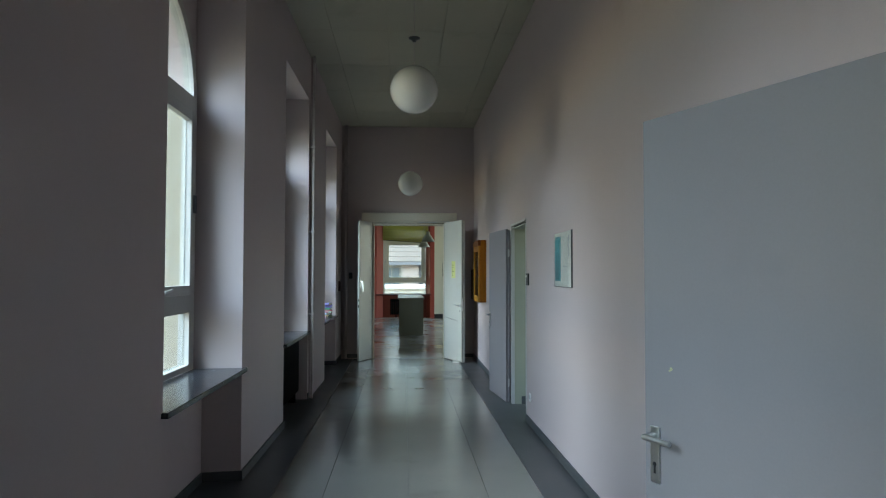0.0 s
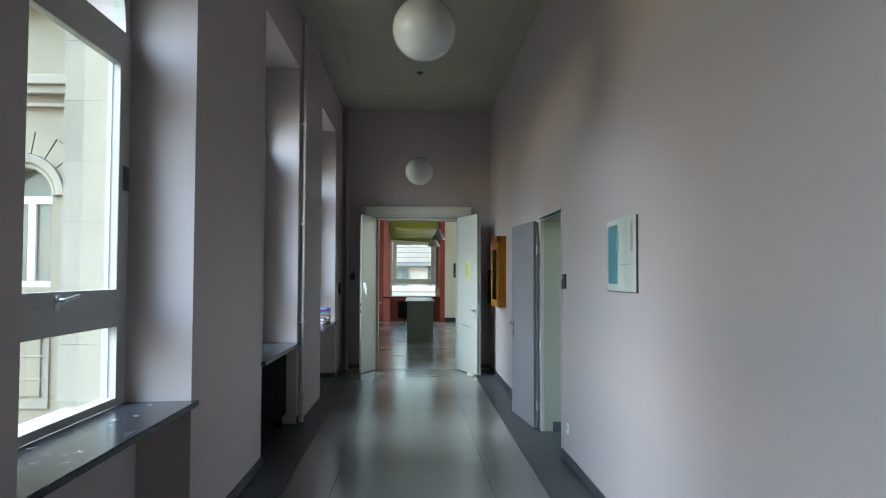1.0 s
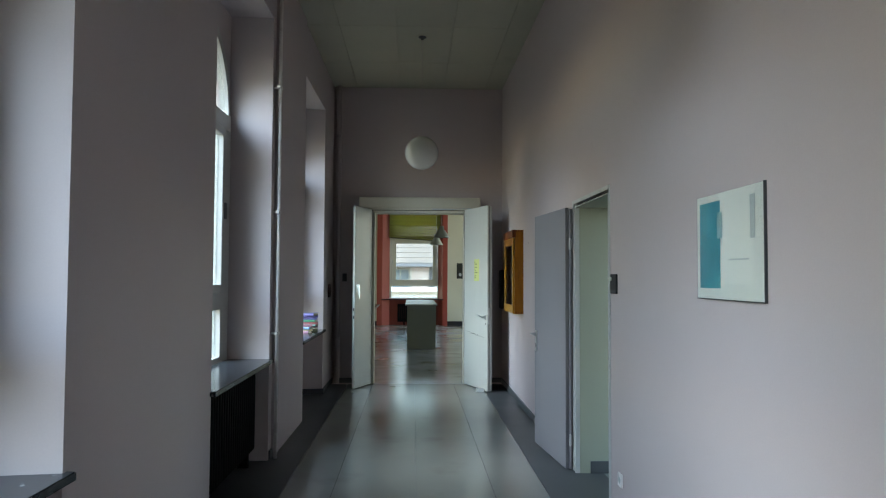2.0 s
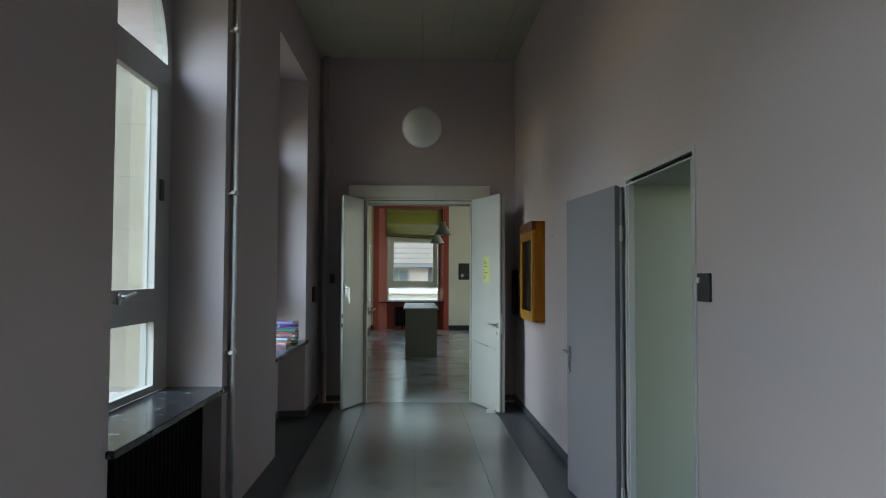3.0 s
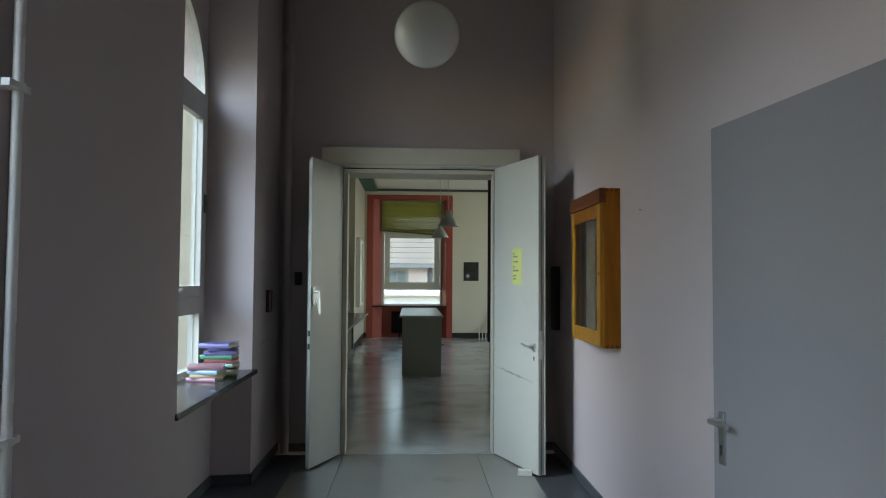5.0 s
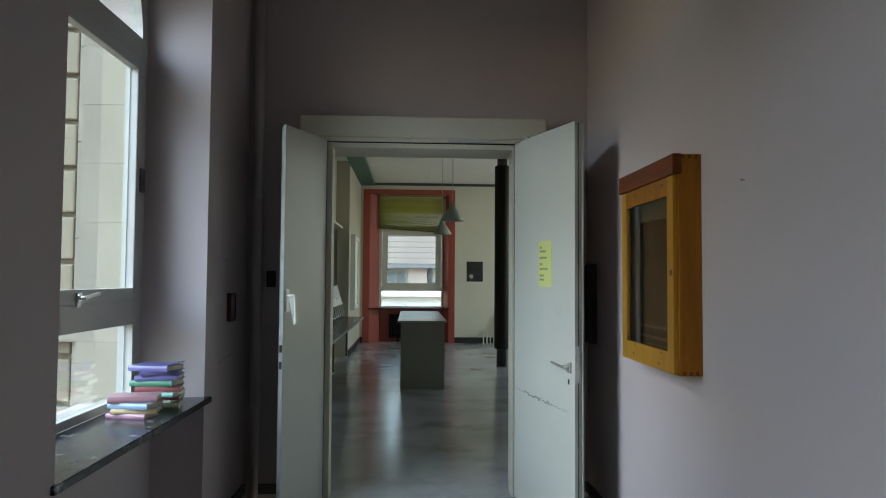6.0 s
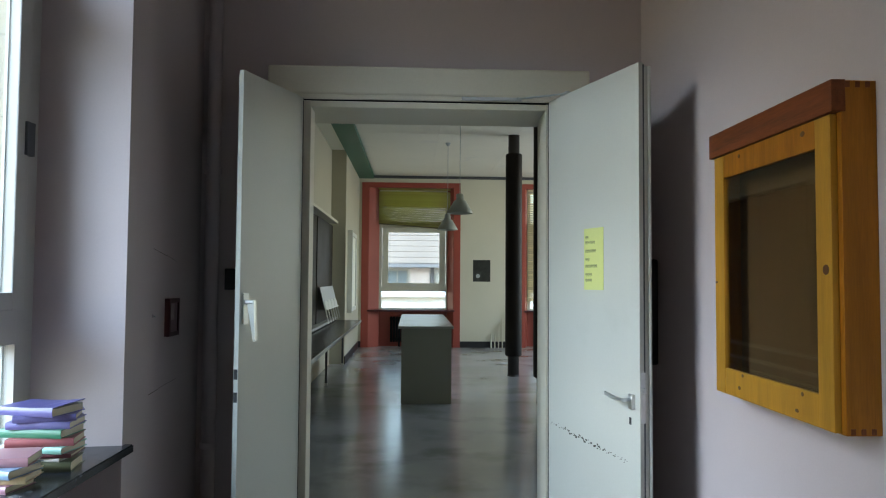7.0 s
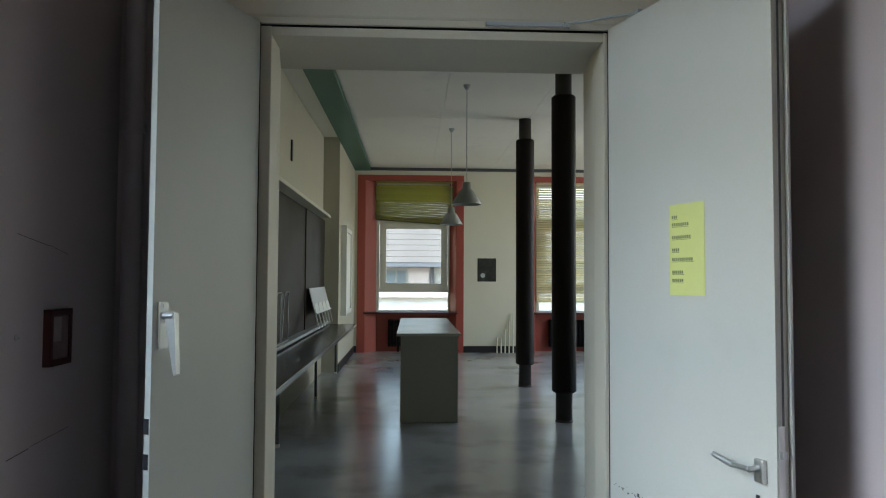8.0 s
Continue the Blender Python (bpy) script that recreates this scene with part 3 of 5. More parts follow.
        for k in range(60):
            u = 0.03 + 0.62 * k / 60 + rng.uniform(-0.010, 0.010)
            zz = 0.735 - 0.055 * k / 60 + rng.uniform(-0.010, 0.010)
            sx, sz = rng.uniform(0.003, 0.012), rng.uniform(0.002, 0.006)
            if not 10 < k < 44:
                sx, sz = sx * 0.5, sz * 0.5
            chip = bmesh.ops.create_icosphere(bm, subdivisions=1, radius=1.0, matrix=Matrix.Translation((u, face, zz)) @ pose(0, 0, 0, 0, rng.uniform(-25, 35), 0) @ Matrix.Diagonal((sx, 0.0012, sz, 1)))
            for v in chip["verts"]:
                v.co.x += rng.uniform(-0.3, 0.3) * sx
                v.co.z += rng.uniform(-0.3, 0.3) * sz
        part("scuff_marks", bm, SCUFF, leaf, "row of chipped dark scuffs")
# overhead closer with its arm
closer = part("door_closer", box(B(), 0.288, 0.60, 11.815, 11.838, 2.379, 2.396, 0.003), FRAMEG, door, "slim overhead closer rail")
bm = B()
box(bm, -0.135, 0.135, -0.009, 0.009, -0.003, 0.003, 0.002, m=pose(0.69, 11.755, 2.388, 0, 0, -28))
tube(bm, (0.583, 11.812, 2.383), (0.583, 11.812, 2.393), 0.011)
box(bm, -0.03, 0.03, -0.012, 0.012, -0.008, 0.006, 0.002, m=pose(0.80, 11.695, 2.388, 0, 0, -70))
part("arm", bm, GREYP, closer, "flat grey closer arm")
solid("door_stop", prism(B(), [(0.845, 11.20), (0.945, 11.175), (0.96, 11.235), (0.86, 11.26)], 0, 0.035), WHITEP, "white wedge holding the door leaf open", "door stop", "thing")
solid("threshold", box(B(), OX0 + 0.01, OX1 - 0.01, 11.84, 12.30, -0.05, 0.004, 0.002), RFLOOR, "worn brown threshold between the rooms", "threshold")


# ---- pendant globes ----
def globe(at, drop_cup):
    g = thing("globe_lamp", "unlit white opal glass globe hanging from the ceiling", "ceiling lamp", pose(at[0], at[1], TOP), "globe lamps")
    dz = at[2] - TOP
    n = 24
    part("globe", lathe(B(), [(0.182 * math.sin(math.pi * k / n) if 0 < k < n else 0.0, -0.182 * math.cos(math.pi * k / n)) for k in range(n + 1)], 48, (0, 0, dz)), OPAL, g, "opal glass ball", True)
    part("cord", tube(B(), (0, 0, dz + 0.18), (0, 0, -0.002), 0.0018, n=8), PIPEM, g, "thin pale cord")
    z = dz + 0.37 if drop_cup else -0.04
    part("canopy", lathe(B(), [(0.0, 0.0), (0.014, 0.0), (0.016, 0.012), (0.042, 0.022), (0.045, 0.03), (0.0, 0.032)], 24, (0, 0, z)), SKIRT, g, "small round canopy", True)
    part("collar", lathe(B(), [(0.0, 0.185), (0.045, 0.18), (0.05, 0.168), (0.0, 0.165)], 24, (0, 0, dz)), PIPEW, g, "white collar", True)
    return g


globe((0.105, 4.87, 2.88), True)
globe((0.124, 9.84, 2.81), False)


# ---- window wall: radiator, pipes, small fittings ----
rad = thing("radiator", "black cast radiator in the niche under the window sill", "radiator", LW @ pose(-1.27, 6.60, 0.0))
one = box(B(), -0.06, 0.06, -0.026, 0.026, 0.11, 0.70, 0.018)
one = mesh_of("section", one, BLACK)
for k in range(21):
    piece("section", one, rad, pose(0, 0.06 + 0.058 * k, 0))
bm = B()
tube(bm, (0, 0.0, 0.16), (0, 1.30, 0.16), 0.022)
tube(bm, (0, 0.0, 0.65), (0, 1.30, 0.65), 0.022)
part("header_pipe", bm, BLACK, rad)
part("top_grille", box(B(), -0.075, 0.075, 0.02, 1.31, 0.702, 0.735, 0.008), BLACK, rad)
part("valve", tube(tube(B(), (0.0, 1.30, 0.675), (0.02, 1.385, 0.675), 0.013), (0.02, 1.36, 0.655), (0.02, 1.36, 0.70), 0.02), BLACK, rad, "black valve stub")
for y in (0.12, 1.12):
    part("foot", box(B(), -0.04, 0.04, y - 0.02, y + 0.02, 0.0, 0.12, 0.004), BLACK, rad)

pipe = thing("heating_pipe", "thin pale painted heating pipe up the wall", "pipe", LW @ pose(LX + 0.047, 7.998, 0))
part("tube", tube(B(), (0, 0, 0.0), (0, 0, TOP), 0.0145), PIPEW, pipe, smooth=True)
for z in (1.0, 1.98, 3.0):
    bm = B()
    tube(bm, (0, 0, z - 0.011), (0, 0, z + 0.011), 0.020)
    tube(bm, (0, 0, z), (-0.047, -0.004, z), 0.009)
    box(bm, -0.013, 0.013, -0.060, 0.045, z - 0.011, z + 0.011, 0.003)
    part("clip", bm, PIPEW, pipe)
pipe = thing("riser_pipe", "thick mauve painted riser pipe in the corner", "pipe", pose(-0.995, END - 0.055, 0))
part("tube", tube(B(), (0, 0, 0.0), (0, 0, TOP), 0.034, n=24), PIPEM, pipe, smooth=True)
for z in (0.6, 2.0, 3.4):
    part("clip", tube(B(), (0, 0, z - 0.015), (0, 0, z + 0.015), 0.041, n=24), PIPEM, pipe)
al = thing("fire_call_box", "small dark red framed call box on the wall", "alarm box", LW @ pose(LX, 11.535, 1.27))
bm = B()
for a in ((0, 0.024, -0.064, -0.050, -0.086, 0.086), (0, 0.024, 0.050, 0.064, -0.086, 0.086), (0, 0.024, -0.050, 0.050, -0.086, -0.066), (0, 0.024, -0.050, 0.050, 0.066, 0.086)):
    box(bm, *a)
part("rim", bm, REDD, al)
part("front", box(B(), 0, 0.018, -0.050, 0.050, -0.07, 0.07), surface("faded_mauve_plate", (0.20, 0.13, 0.14), 0.5, 0.2, 20, 80, 0.03), al, "faded plate")
part("torn_label", prism(B(), [(0.017, -0.046), (0.0195, -0.046), (0.0195, 0.006), (0.017, 0.006)], -0.012, 0.062), surface("faded_paper", (0.36, 0.29, 0.30), 0.8, 0.2, 20, 80, 0.03), al, "torn pale label")
solid("wall_switch", box(B(), -0.935, -0.875, END - 0.035, END, 1.39, 1.50, 0.006), DARKB, "small black box on the end wall", "switch", "thing")

bm = B()
box(bm, LX - 0.001, LX + 0.0005, -0.10, 0.07, -0.0008, 0.0008, m=pose(0, 11.42, 1.56, -9))
box(bm, LX - 0.001, LX + 0.0005, -0.07, 0.05, -0.0006, 0.0006, m=pose(0, 11.56, 1.537, -12))
box(bm, LX - 0.001, LX + 0.0005, -0.05, 0.06, -0.0012, 0.0012, m=pose(0, 11.35, 0.955, 4))
box(bm, LX - 0.001, LX + 0.0004, -0.10, 0.12, -0.0007, 0.0007, m=pose(0, 11.52, 0.968, 3))
tagged(part("plaster_cracks", bm, SCUFF, wall_windows, "fine dark cracks in the plaster"), kind="stuff")
# a faint smudge on the plaster, built as a tiny added peg
nail = thing("wall_smudge", "tiny peg standing in for a faint smudge on the plaster", "hook", LW @ pose(LX, 11.33, 1.285))
part("plate", tube(B(), (0, 0, 0), (0.003, 0, 0), 0.009, n=12), PIPEM, nail)
part("peg", tube(B(), (0.004, 0, 0), (0.012, 0, -0.004), 0.003, n=8), GREYP, nail)

# books on the far sill
bookset = thing("book_stack", "tall stack of coloured paperbacks with a blue book on top", "books", LW @ pose(-1.262, 10.74, SILLZ), "books on the sill")


def book(parent, w, d, h, z, turn, colour, dx=0.0, dy=0.0, curl=0.0):
    """A paperback with a rounded spine along its near edge; curl lifts the far end of the top cover."""
    bm = B()
    n, c = 6, 0.0022
    arc = [(-d / 2 - h * 0.16 * math.sin(math.pi * q / n), h * q / n) for q in range(n + 1)]
    outer = [(d / 2, 0.0)] + arc + [(d / 2, h)]
    inner = [(d / 2, c)] + [(y + c, min(max(zz, c), h - c)) for y, zz in arc] + [(d / 2, h - c)]
    cols = []
    for u in (-0.5, -0.17, 0.17, 0.5):
        lift = curl * max(0.0, u + 0.1) ** 2 * 2.0
        rows = []
        for ring in (outer, inner):
            rows.append([bm.verts.new((u * w, y, zz + lift * (zz / h) * (0.4 + 0.6 * (y / d + 0.5)))) for y, zz in ring])
        cols.append(rows)
    k = len(outer)
    for p, q in zip(cols, cols[1:]):
        for i in range(k - 1):
            bm.faces.new((p[0][i], p[0][i + 1], q[0][i + 1], q[0][i]))
            bm.faces.new((p[1][i + 1], p[1][i], q[1][i], q[1][i + 1]))
        for i in (0, k - 1):
            bm.faces.new((p[0][i], p[1][i], q[1][i], q[0][i]))
    for e in (cols[0], cols[-1]):
        for i in range(k - 1):
            bm.faces.new((e[0][i], e[0][i + 1], e[1][i + 1], e[1][i]))
    bmesh.ops.recalc_face_normals(bm, faces=bm.faces[:])
    bk = part("book", bm, colour, parent, m=pose(dx, dy, z, 0, 0, turn))
    part("page_block", box(B(), -w / 2 + 0.004, w / 2 - 0.005, -d / 2 + 0.003, d / 2 - 0.006, c + 0.0002, h - c - 0.0002), PAGES, bk, "yellowed page block")


INKS = {}
for nm, c in (("blue", (0.12, 0.115, 0.33)), ("violet", (0.17, 0.16, 0.38)), ("maroon", (0.13, 0.035, 0.04)), ("green", (0.05, 0.21, 0.13)), ("red", (0.36, 0.11, 0.12)),
              ("mint", (0.22, 0.45, 0.38)), ("olive", (0.10, 0.11, 0.06)), ("pink", (0.36, 0.19, 0.22)), ("sky", (0.20, 0.30, 0.44)),
              ("sand", (0.60, 0.47, 0.28)), ("rose", (0.40, 0.20, 0.26)), ("white", (0.7, 0.7, 0.68))):
    INKS[nm] = surface(nm + "_book_cover", c, 0.35, 0.12, 12, 90, 0.02)
z = 0.0
for nm, h, w, d, t, curl in (("olive", 0.034, 0.21, 0.14, 9, 0), ("white", 0.013, 0.20, 0.14, -3, 0), ("maroon", 0.014, 0.20, 0.14, 6, 0), ("mint", 0.022, 0.20, 0.14, -8, 0),
                             ("red", 0.027, 0.21, 0.14, 10, 0), ("green", 0.028, 0.215, 0.145, -5, 0), ("violet", 0.024, 0.205, 0.14, 4, 0), ("violet", 0.022, 0.19, 0.135, 15, 0), ("blue", 0.028, 0.215, 0.15, -14, 0.016)):
    book(bookset, w, d, h, z, t, INKS[nm], 0.014 * math.sin(37 * z + t), 0.012 * math.cos(53 * z + t), curl)
    z += h + 0.0005
bookset = thing("book_stack", "low stack of paperbacks with a pink book on top", "books", LW @ pose(-1.292, 10.52, SILLZ), "books on the sill")
z = 0.0
for nm, h, w, d, t in (("rose", 0.022, 0.19, 0.13, -9), ("sand", 0.022, 0.20, 0.135, 7), ("sky", 0.026, 0.20, 0.14, -12), ("pink", 0.028, 0.215, 0.14, 10)):
    book(bookset, w, d, h, z, t, INKS[nm], 0.012 * math.sin(37 * z + t), 0.010 * math.cos(53 * z + t))
    z += h + 0.0005

# ---- door side wall: picture, switch, socket, show case ----
pic = thing("picture", "framed print with a teal block under pale glass", "picture", pose(RX, 4.967, 1.593))
part("backboard", box(B(), -0.010, 0.0, -0.285, 0.287, -0.213, 0.213, 0.003), WHITEP, pic, "pale card")
bm = B()
box(bm, -0.0125, -0.001, -0.289, -0.2855, -0.216, 0.215)
box(bm, -0.0125, -0.001, -0.2855, 0.287, -0.2165, -0.2135)
part("rim", bm, SKIRT, pic, "thin dark edge")
part("teal_block", box(B(), -0.0115, -0.0095, 0.065, 0.256, -0.17, 0.183), TEAL, pic)
part("teal_notch", box(B(), -0.0120, -0.0092, 0.045, 0.09, 0.03, 0.135, 0.0006), surface("washed_teal_print", (0.33, 0.50, 0.52), 0.45, 0.3, 12, 60, 0.0), pic, "washed-out patch at the block's edge")
part("grey_bar", box(B(), -0.0115, -0.0095, -0.221, -0.184, 0.018, 0.178), GREYP, pic)
part("text_line", box(B(), -0.0115, -0.0098, -0.17, -0.01, -0.060, -0.054), GREYP, pic)
pane = part("pane", box(B(), -0.0150, -0.0130, -0.285, 0.285, -0.213, 0.213), PICGL, pic)
pane.visible_shadow = False
sw = thing("switch_plate", "black square switch plate with a white button", "switch", pose(RX, 6.524, 1.425))
part("plate", box(B(), -0.012, 0.0, -0.063, 0.063, -0.06, 0.06, 0.004), DARKB, sw)
part("button", tube(B(), (-0.012, 0.035, 0.03), (-0.02, 0.035, 0.03), 0.012), WHITEP, sw, "white button")
nl = thing("wall_nail", "small dark nail in the mauve plaster", "nail", pose(RX, 9.678, 1.826))
part("shank", tube(B(), (0, 0, 0), (-0.012, 0, 0.002), 0.0016, n=8), SKIRT, nl)
part("head", tube(B(), (-0.012, 0, 0.002), (-0.0135, 0, 0.002), 0.004, n=10), SKIRT, nl)
so = thing("wall_socket", "white wall socket low on the plaster", "socket", pose(RX, 6.41, 0.27))
part("plate", box(B(), -0.012, 0.0, -0.04, 0.04, -0.04, 0.04, 0.006), PIPEW, so)
part("well", tube(B(), (-0.0125, 0, 0), (-0.006, 0, 0), 0.02), GREYP, so)

# plain block standing in for a soft dark shape beside the leaf
BOXB = surface("dull_brown", (0.075, 0.058, 0.052), 0.75, 0.2, 5, 80, 0.05, spec=0.2)
wx = thing("dark_wall_block", "narrow dark brown block for a soft dark shape behind the door leaf", "wall box", pose(RX, 11.78, 1.03))
part("body", box(B(), -0.05, 0.0, -0.065, 0.065, 0.0, 0.53, 0.012), BOXB, wx)
part("block_front", box(B(), -0.056, -0.0505, -0.06, 0.06, 0.01, 0.52, 0.003), BOXB, wx)
case = thing("show_case", "shallow wall-hung pine show case with a glazed door", "show case", pose(RX, 10.06, 1.049))
CW, CH, CD = 0.757, 0.944, 0.098
bm = B()
box(bm, -CD, 0, 0.0, 0.022, 0, CH, 0.002)
box(bm, -CD, 0, CW - 0.022, CW, 0, CH, 0.002)
box(bm, -CD + 0.001, 0, 0.022, CW - 0.022, 0, 0.022)
box(bm, -CD + 0.001, 0, 0.022, CW - 0.022, CH - 0.024, CH - 0.001)
part("carcass", bm, PINE, case, "orange pine box with finger joints")
for z in (0.003, CH - 0.019):
    for k in range(3):
        part("finger_joint", box(B(), -0.030 - 0.028 * k, -0.017 - 0.028 * k, -0.0008, 0.01, z, z + 0.016), PINER, case, "dark end grain")
part("back_panel", box(B(), -0.02, -0.006, 0.022, CW - 0.022, 0.022, CH - 0.024), CORK, case, "brown felt back")
part("cornice", box(B(), -CD - 0.028, -CD + 0.012, -0.003, CW + 0.003, CH - 0.085, CH + 0.002, 0.003), PINER, case, "red-brown cornice rail")
dr = part("glazed_door", box(B(), -CD - 0.02, -CD - 0.001, 0.018, 0.09, 0.004, CH - 0.088, 0.002), PINEY, case, "yellow pine stile")
part("stile", box(B(), -CD - 0.02, -CD - 0.001, CW - 0.098, CW - 0.024, 0.004, CH - 0.088, 0.002), PINEY, dr)
part("bottom_rail", box(B(), -CD - 0.0195, -CD - 0.002, 0.09, CW - 0.098, 0.004, 0.095, 0.002), PINEY, dr)
part("top_rail", box(B(), -CD - 0.0195, -CD - 0.002, 0.09, CW - 0.098, CH - 0.17, CH - 0.088, 0.002), PINE, dr)
pane = part("pane", box(B(), -CD - 0.012, -CD - 0.009, 0.085, CW - 0.093, 0.09, CH - 0.165), CASEGL, dr, "clear pane")
pane.visible_shadow = False
part("knob_hole", tube(B(), (-CD - 0.0215, 0.045, 0.437), (-CD - 0.018, 0.045, 0.437), 0.014), KNOT, dr, "round dark lock hole")
rng = random.Random(7)
for y, z in ((0.17, 0.082), (0.20, 0.030), (0.53, 0.084), (0.555, 0.040), (0.15, CH - 0.115), (0.54, CH - 0.11), (0.722, 0.40)):
    part("knot", lathe(B(), [(0.0, 0.0012), (rng.uniform(0.004, 0.007), 0.0008), (rng.uniform(0.008, 0.011), 0.0)], 10), KNOT, dr, m=pose(-CD - 0.0197, y, z, 0, -90) @ Matrix.Diagonal((rng.uniform(0.6, 0.9), rng.uniform(0.9, 1.5), 1, 1)))

# ---- side lobby behind the single door, and the closet behind the near door ----
LB0, LB1 = RX + 0.452, 5.6
solid("lobby_floor", box(B(), RX + 0.02, LB1 + 0.2, 4.6, 11.95, -0.2, -0.004), LFLOOR, "grey green linoleum in the side room", "floor")
bm = B()
# east and south openings are unseen, added to let more light in
for y0, y1, z0, z1 in ((4.6, 11.95, -0.2, 0.7), (4.6, 11.95, 3.2, 3.4), (4.6, 8.0, 0.7, 3.2), (10.9, 11.95, 0.7, 3.2)):
    box(bm, LB1, LB1 + 0.2, y0, y1, z0, z1)
for x0, x1, z0, z1 in ((LB0, LB1, -0.2, 0.4), (LB0, LB1, 3.25, 3.4), (LB0, 1.9, 0.4, 3.25), (5.4, LB1, 0.4, 3.25)):
    box(bm, x0, x1, 4.5, 4.7, z0, z1)
box(bm, LB0, 4.42, 11.75, 11.95, -0.2, 3.4)
box(bm, 5.25, LB1, 11.75, 11.95, -0.2, 3.4)
box(bm, 4.42, 5.25, 11.75, 11.95, 2.03, 3.4)
solid("lobby_wall", bm, LOBBY, "pale green painted walls of the side room", "wall")
solid("lobby_ceiling", box(B(), RX + 0.4, LB1 + 0.2, 4.5, 11.95, 3.4, 3.6), ROOMC, "white ceiling of the side room", "ceiling")
lining = thing("doorway_lining", "pale green plaster lining of the doorway", "door lining", kind="structure")
for nm, x0, y0, y1, z0, z1 in (("side_lining", 0.0225, D1[1] - 0.005, D1[1] + 0.012, 0.0, DOORTOP),
                               ("side_lining", 0.0225, D1[0] - 0.01, D1[0] + 0.005, 0.0, DOORTOP),
                               ("head_lining", -0.008, D1[0] + 0.005, D1[1] - 0.005, DOORTOP - 0.0085, DOORTOP - 0.001),
                               ("head_backing", 0.045, D1[0] - 0.045, D1[1] + FR, DOORTOP, DOORTOP + 0.05),
                               ("side_backing", 0.041, D1[1] + 0.0125, D1[1] + FR, 0.0, DOORTOP - 0.001),
                               ("side_backing", 0.041, D1[0] - 0.045, D1[0] - 0.0105, 0.0, DOORTOP - 0.001)):
    part(nm, box(B(), RX + x0, LB0 - 0.001, y0, y1, z0, z1), LOBBY, lining)
solid("lining_skirting", box(B(), RX + 0.10, LB0 - 0.001, D1[1] - 0.018, D1[1] - 0.005, 0.0, 0.09, 0.002), SKIRT, "dark green skirting in the doorway", "skirting")
solid("lining_trim", box(B(), LB0 - 0.006, LB0 + 0.006, D1[1] - 0.009, D1[1] + 0.01, 0.0, 1.88, 0.002), LOBBY, "pale corner strip at the doorway's inner edge", "trim")
door = thing("door_4", "pale grey door with a narrow glass strip", "door", kind="structure")
part("leaf", box(B(), 4.45, 5.22, 11.73, 11.77, 0.01, 2.0, 0.003), FRAMEG, door)
part("lintel_strip", box(B(), 4.36, 5.30, 11.725, 11.752, 2.0, 2.05, 0.003), WHITEP, door, "white lintel strip")
bm = B()
for a in ((4.455, 4.47, 0.86, 1.77), (4.535, 4.55, 0.86, 1.77), (4.47, 4.535, 0.86, 0.875), (4.47, 4.535, 1.755, 1.77)):
    box(bm, a[0], a[1], 11.722, 11.735, a[2], a[3])
part("glazing_bead", bm, WHITEP, door, "white bead")
part("pane", box(B(), 4.47, 4.535, 11.726, 11.732, 1.1, 1.755), surface("orange_frosted_glass", (0.42, 0.20, 0.10), 0.25, 0.3, 5, 40, 0.0), door, "orange glass strip")
part("pane", box(B(), 4.47, 4.535, 11.726, 11.732, 0.875, 1.1), FARGL, door, "dark glass strip")
lever(door, pose(4.66, 11.73, 0.90) @ pose(0, 0, 0, 0, 0, -90), False, 1)
bm = B()
box(bm, RX + 0.48, RX + 0.6, D0[0] - 0.2, D0[1] + 0.2, -0.2, 2.4)
solid("closet_wall", bm, LOBBY, "plain wall closing the near doorway", "wall")

# ---- classroom ----
FAR, RTOP = 23.05, 3.65
CX0, CX1 = -1.35, 5.6
solid("classroom_floor", box(B(), -2.0, CX1 + 0.3, 12.24, FAR + 0.5, -0.2, 0.0), RFLOOR, "glossy worn grey brown linoleum floor", "floor")
bm = B()
box(bm, CX0, CX1, 12.28, FAR, RTOP + 0.01, RTOP + 0.25)
x = -0.78
while x < CX1:
    for k in range(5):
        box(bm, x + 0.002, min(x + 1.2, CX1) - 0.002, 12.30 + 2.15 * k + 0.002, 12.30 + 2.15 * (k + 1) - 0.002, RTOP, RTOP + 0.012)
    x += 1.2
box(bm, CX0, -1.08, 12.28, FAR, RTOP, RTOP + 0.012)
solid("classroom_ceiling", bm, ROOMC, "white boarded classroom ceiling", "ceiling")
solid("green_beam", box(B(), -1.10, -0.79, 12.30, FAR - 0.005, RTOP - 0.07, RTOP - 0.001, 0.004), GREEN, "dark green painted beam under the ceiling", "beam")
WIN = [(-0.72, 0.86), (2.50, 4.08)]
WZ0, WZ1 = 0.79, 3.40
SPLAY = [(-0.89, 0.92, -0.675, 0.79), (2.45, 4.14, 2.53, 4.01)]     # openings at the wall's face and at the window frame
bm = B()
box(bm, CX0 - 0.3, SPLAY[0][0], FAR, FAR + 0.45, -0.2, RTOP + 0.25)
box(bm, SPLAY[0][1], SPLAY[1][0], FAR, FAR + 0.45, -0.2, RTOP + 0.25)
box(bm, SPLAY[1][1], CX1 + 0.3, FAR, FAR + 0.45, -0.2, RTOP + 0.25)
for a, b, fa, fb in SPLAY:
    box(bm, a, b, FAR, FAR + 0.45, WZ1, RTOP + 0.25)
    box(bm, a, b, FAR + 0.30, FAR + 0.45, -0.2, WZ0 - 0.03)
solid("classroom_wall_north", bm, ROOMW, "cream classroom wall with red framed windows", "wall")
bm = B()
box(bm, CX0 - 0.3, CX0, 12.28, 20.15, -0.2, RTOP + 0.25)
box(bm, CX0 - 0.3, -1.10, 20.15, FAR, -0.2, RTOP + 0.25)
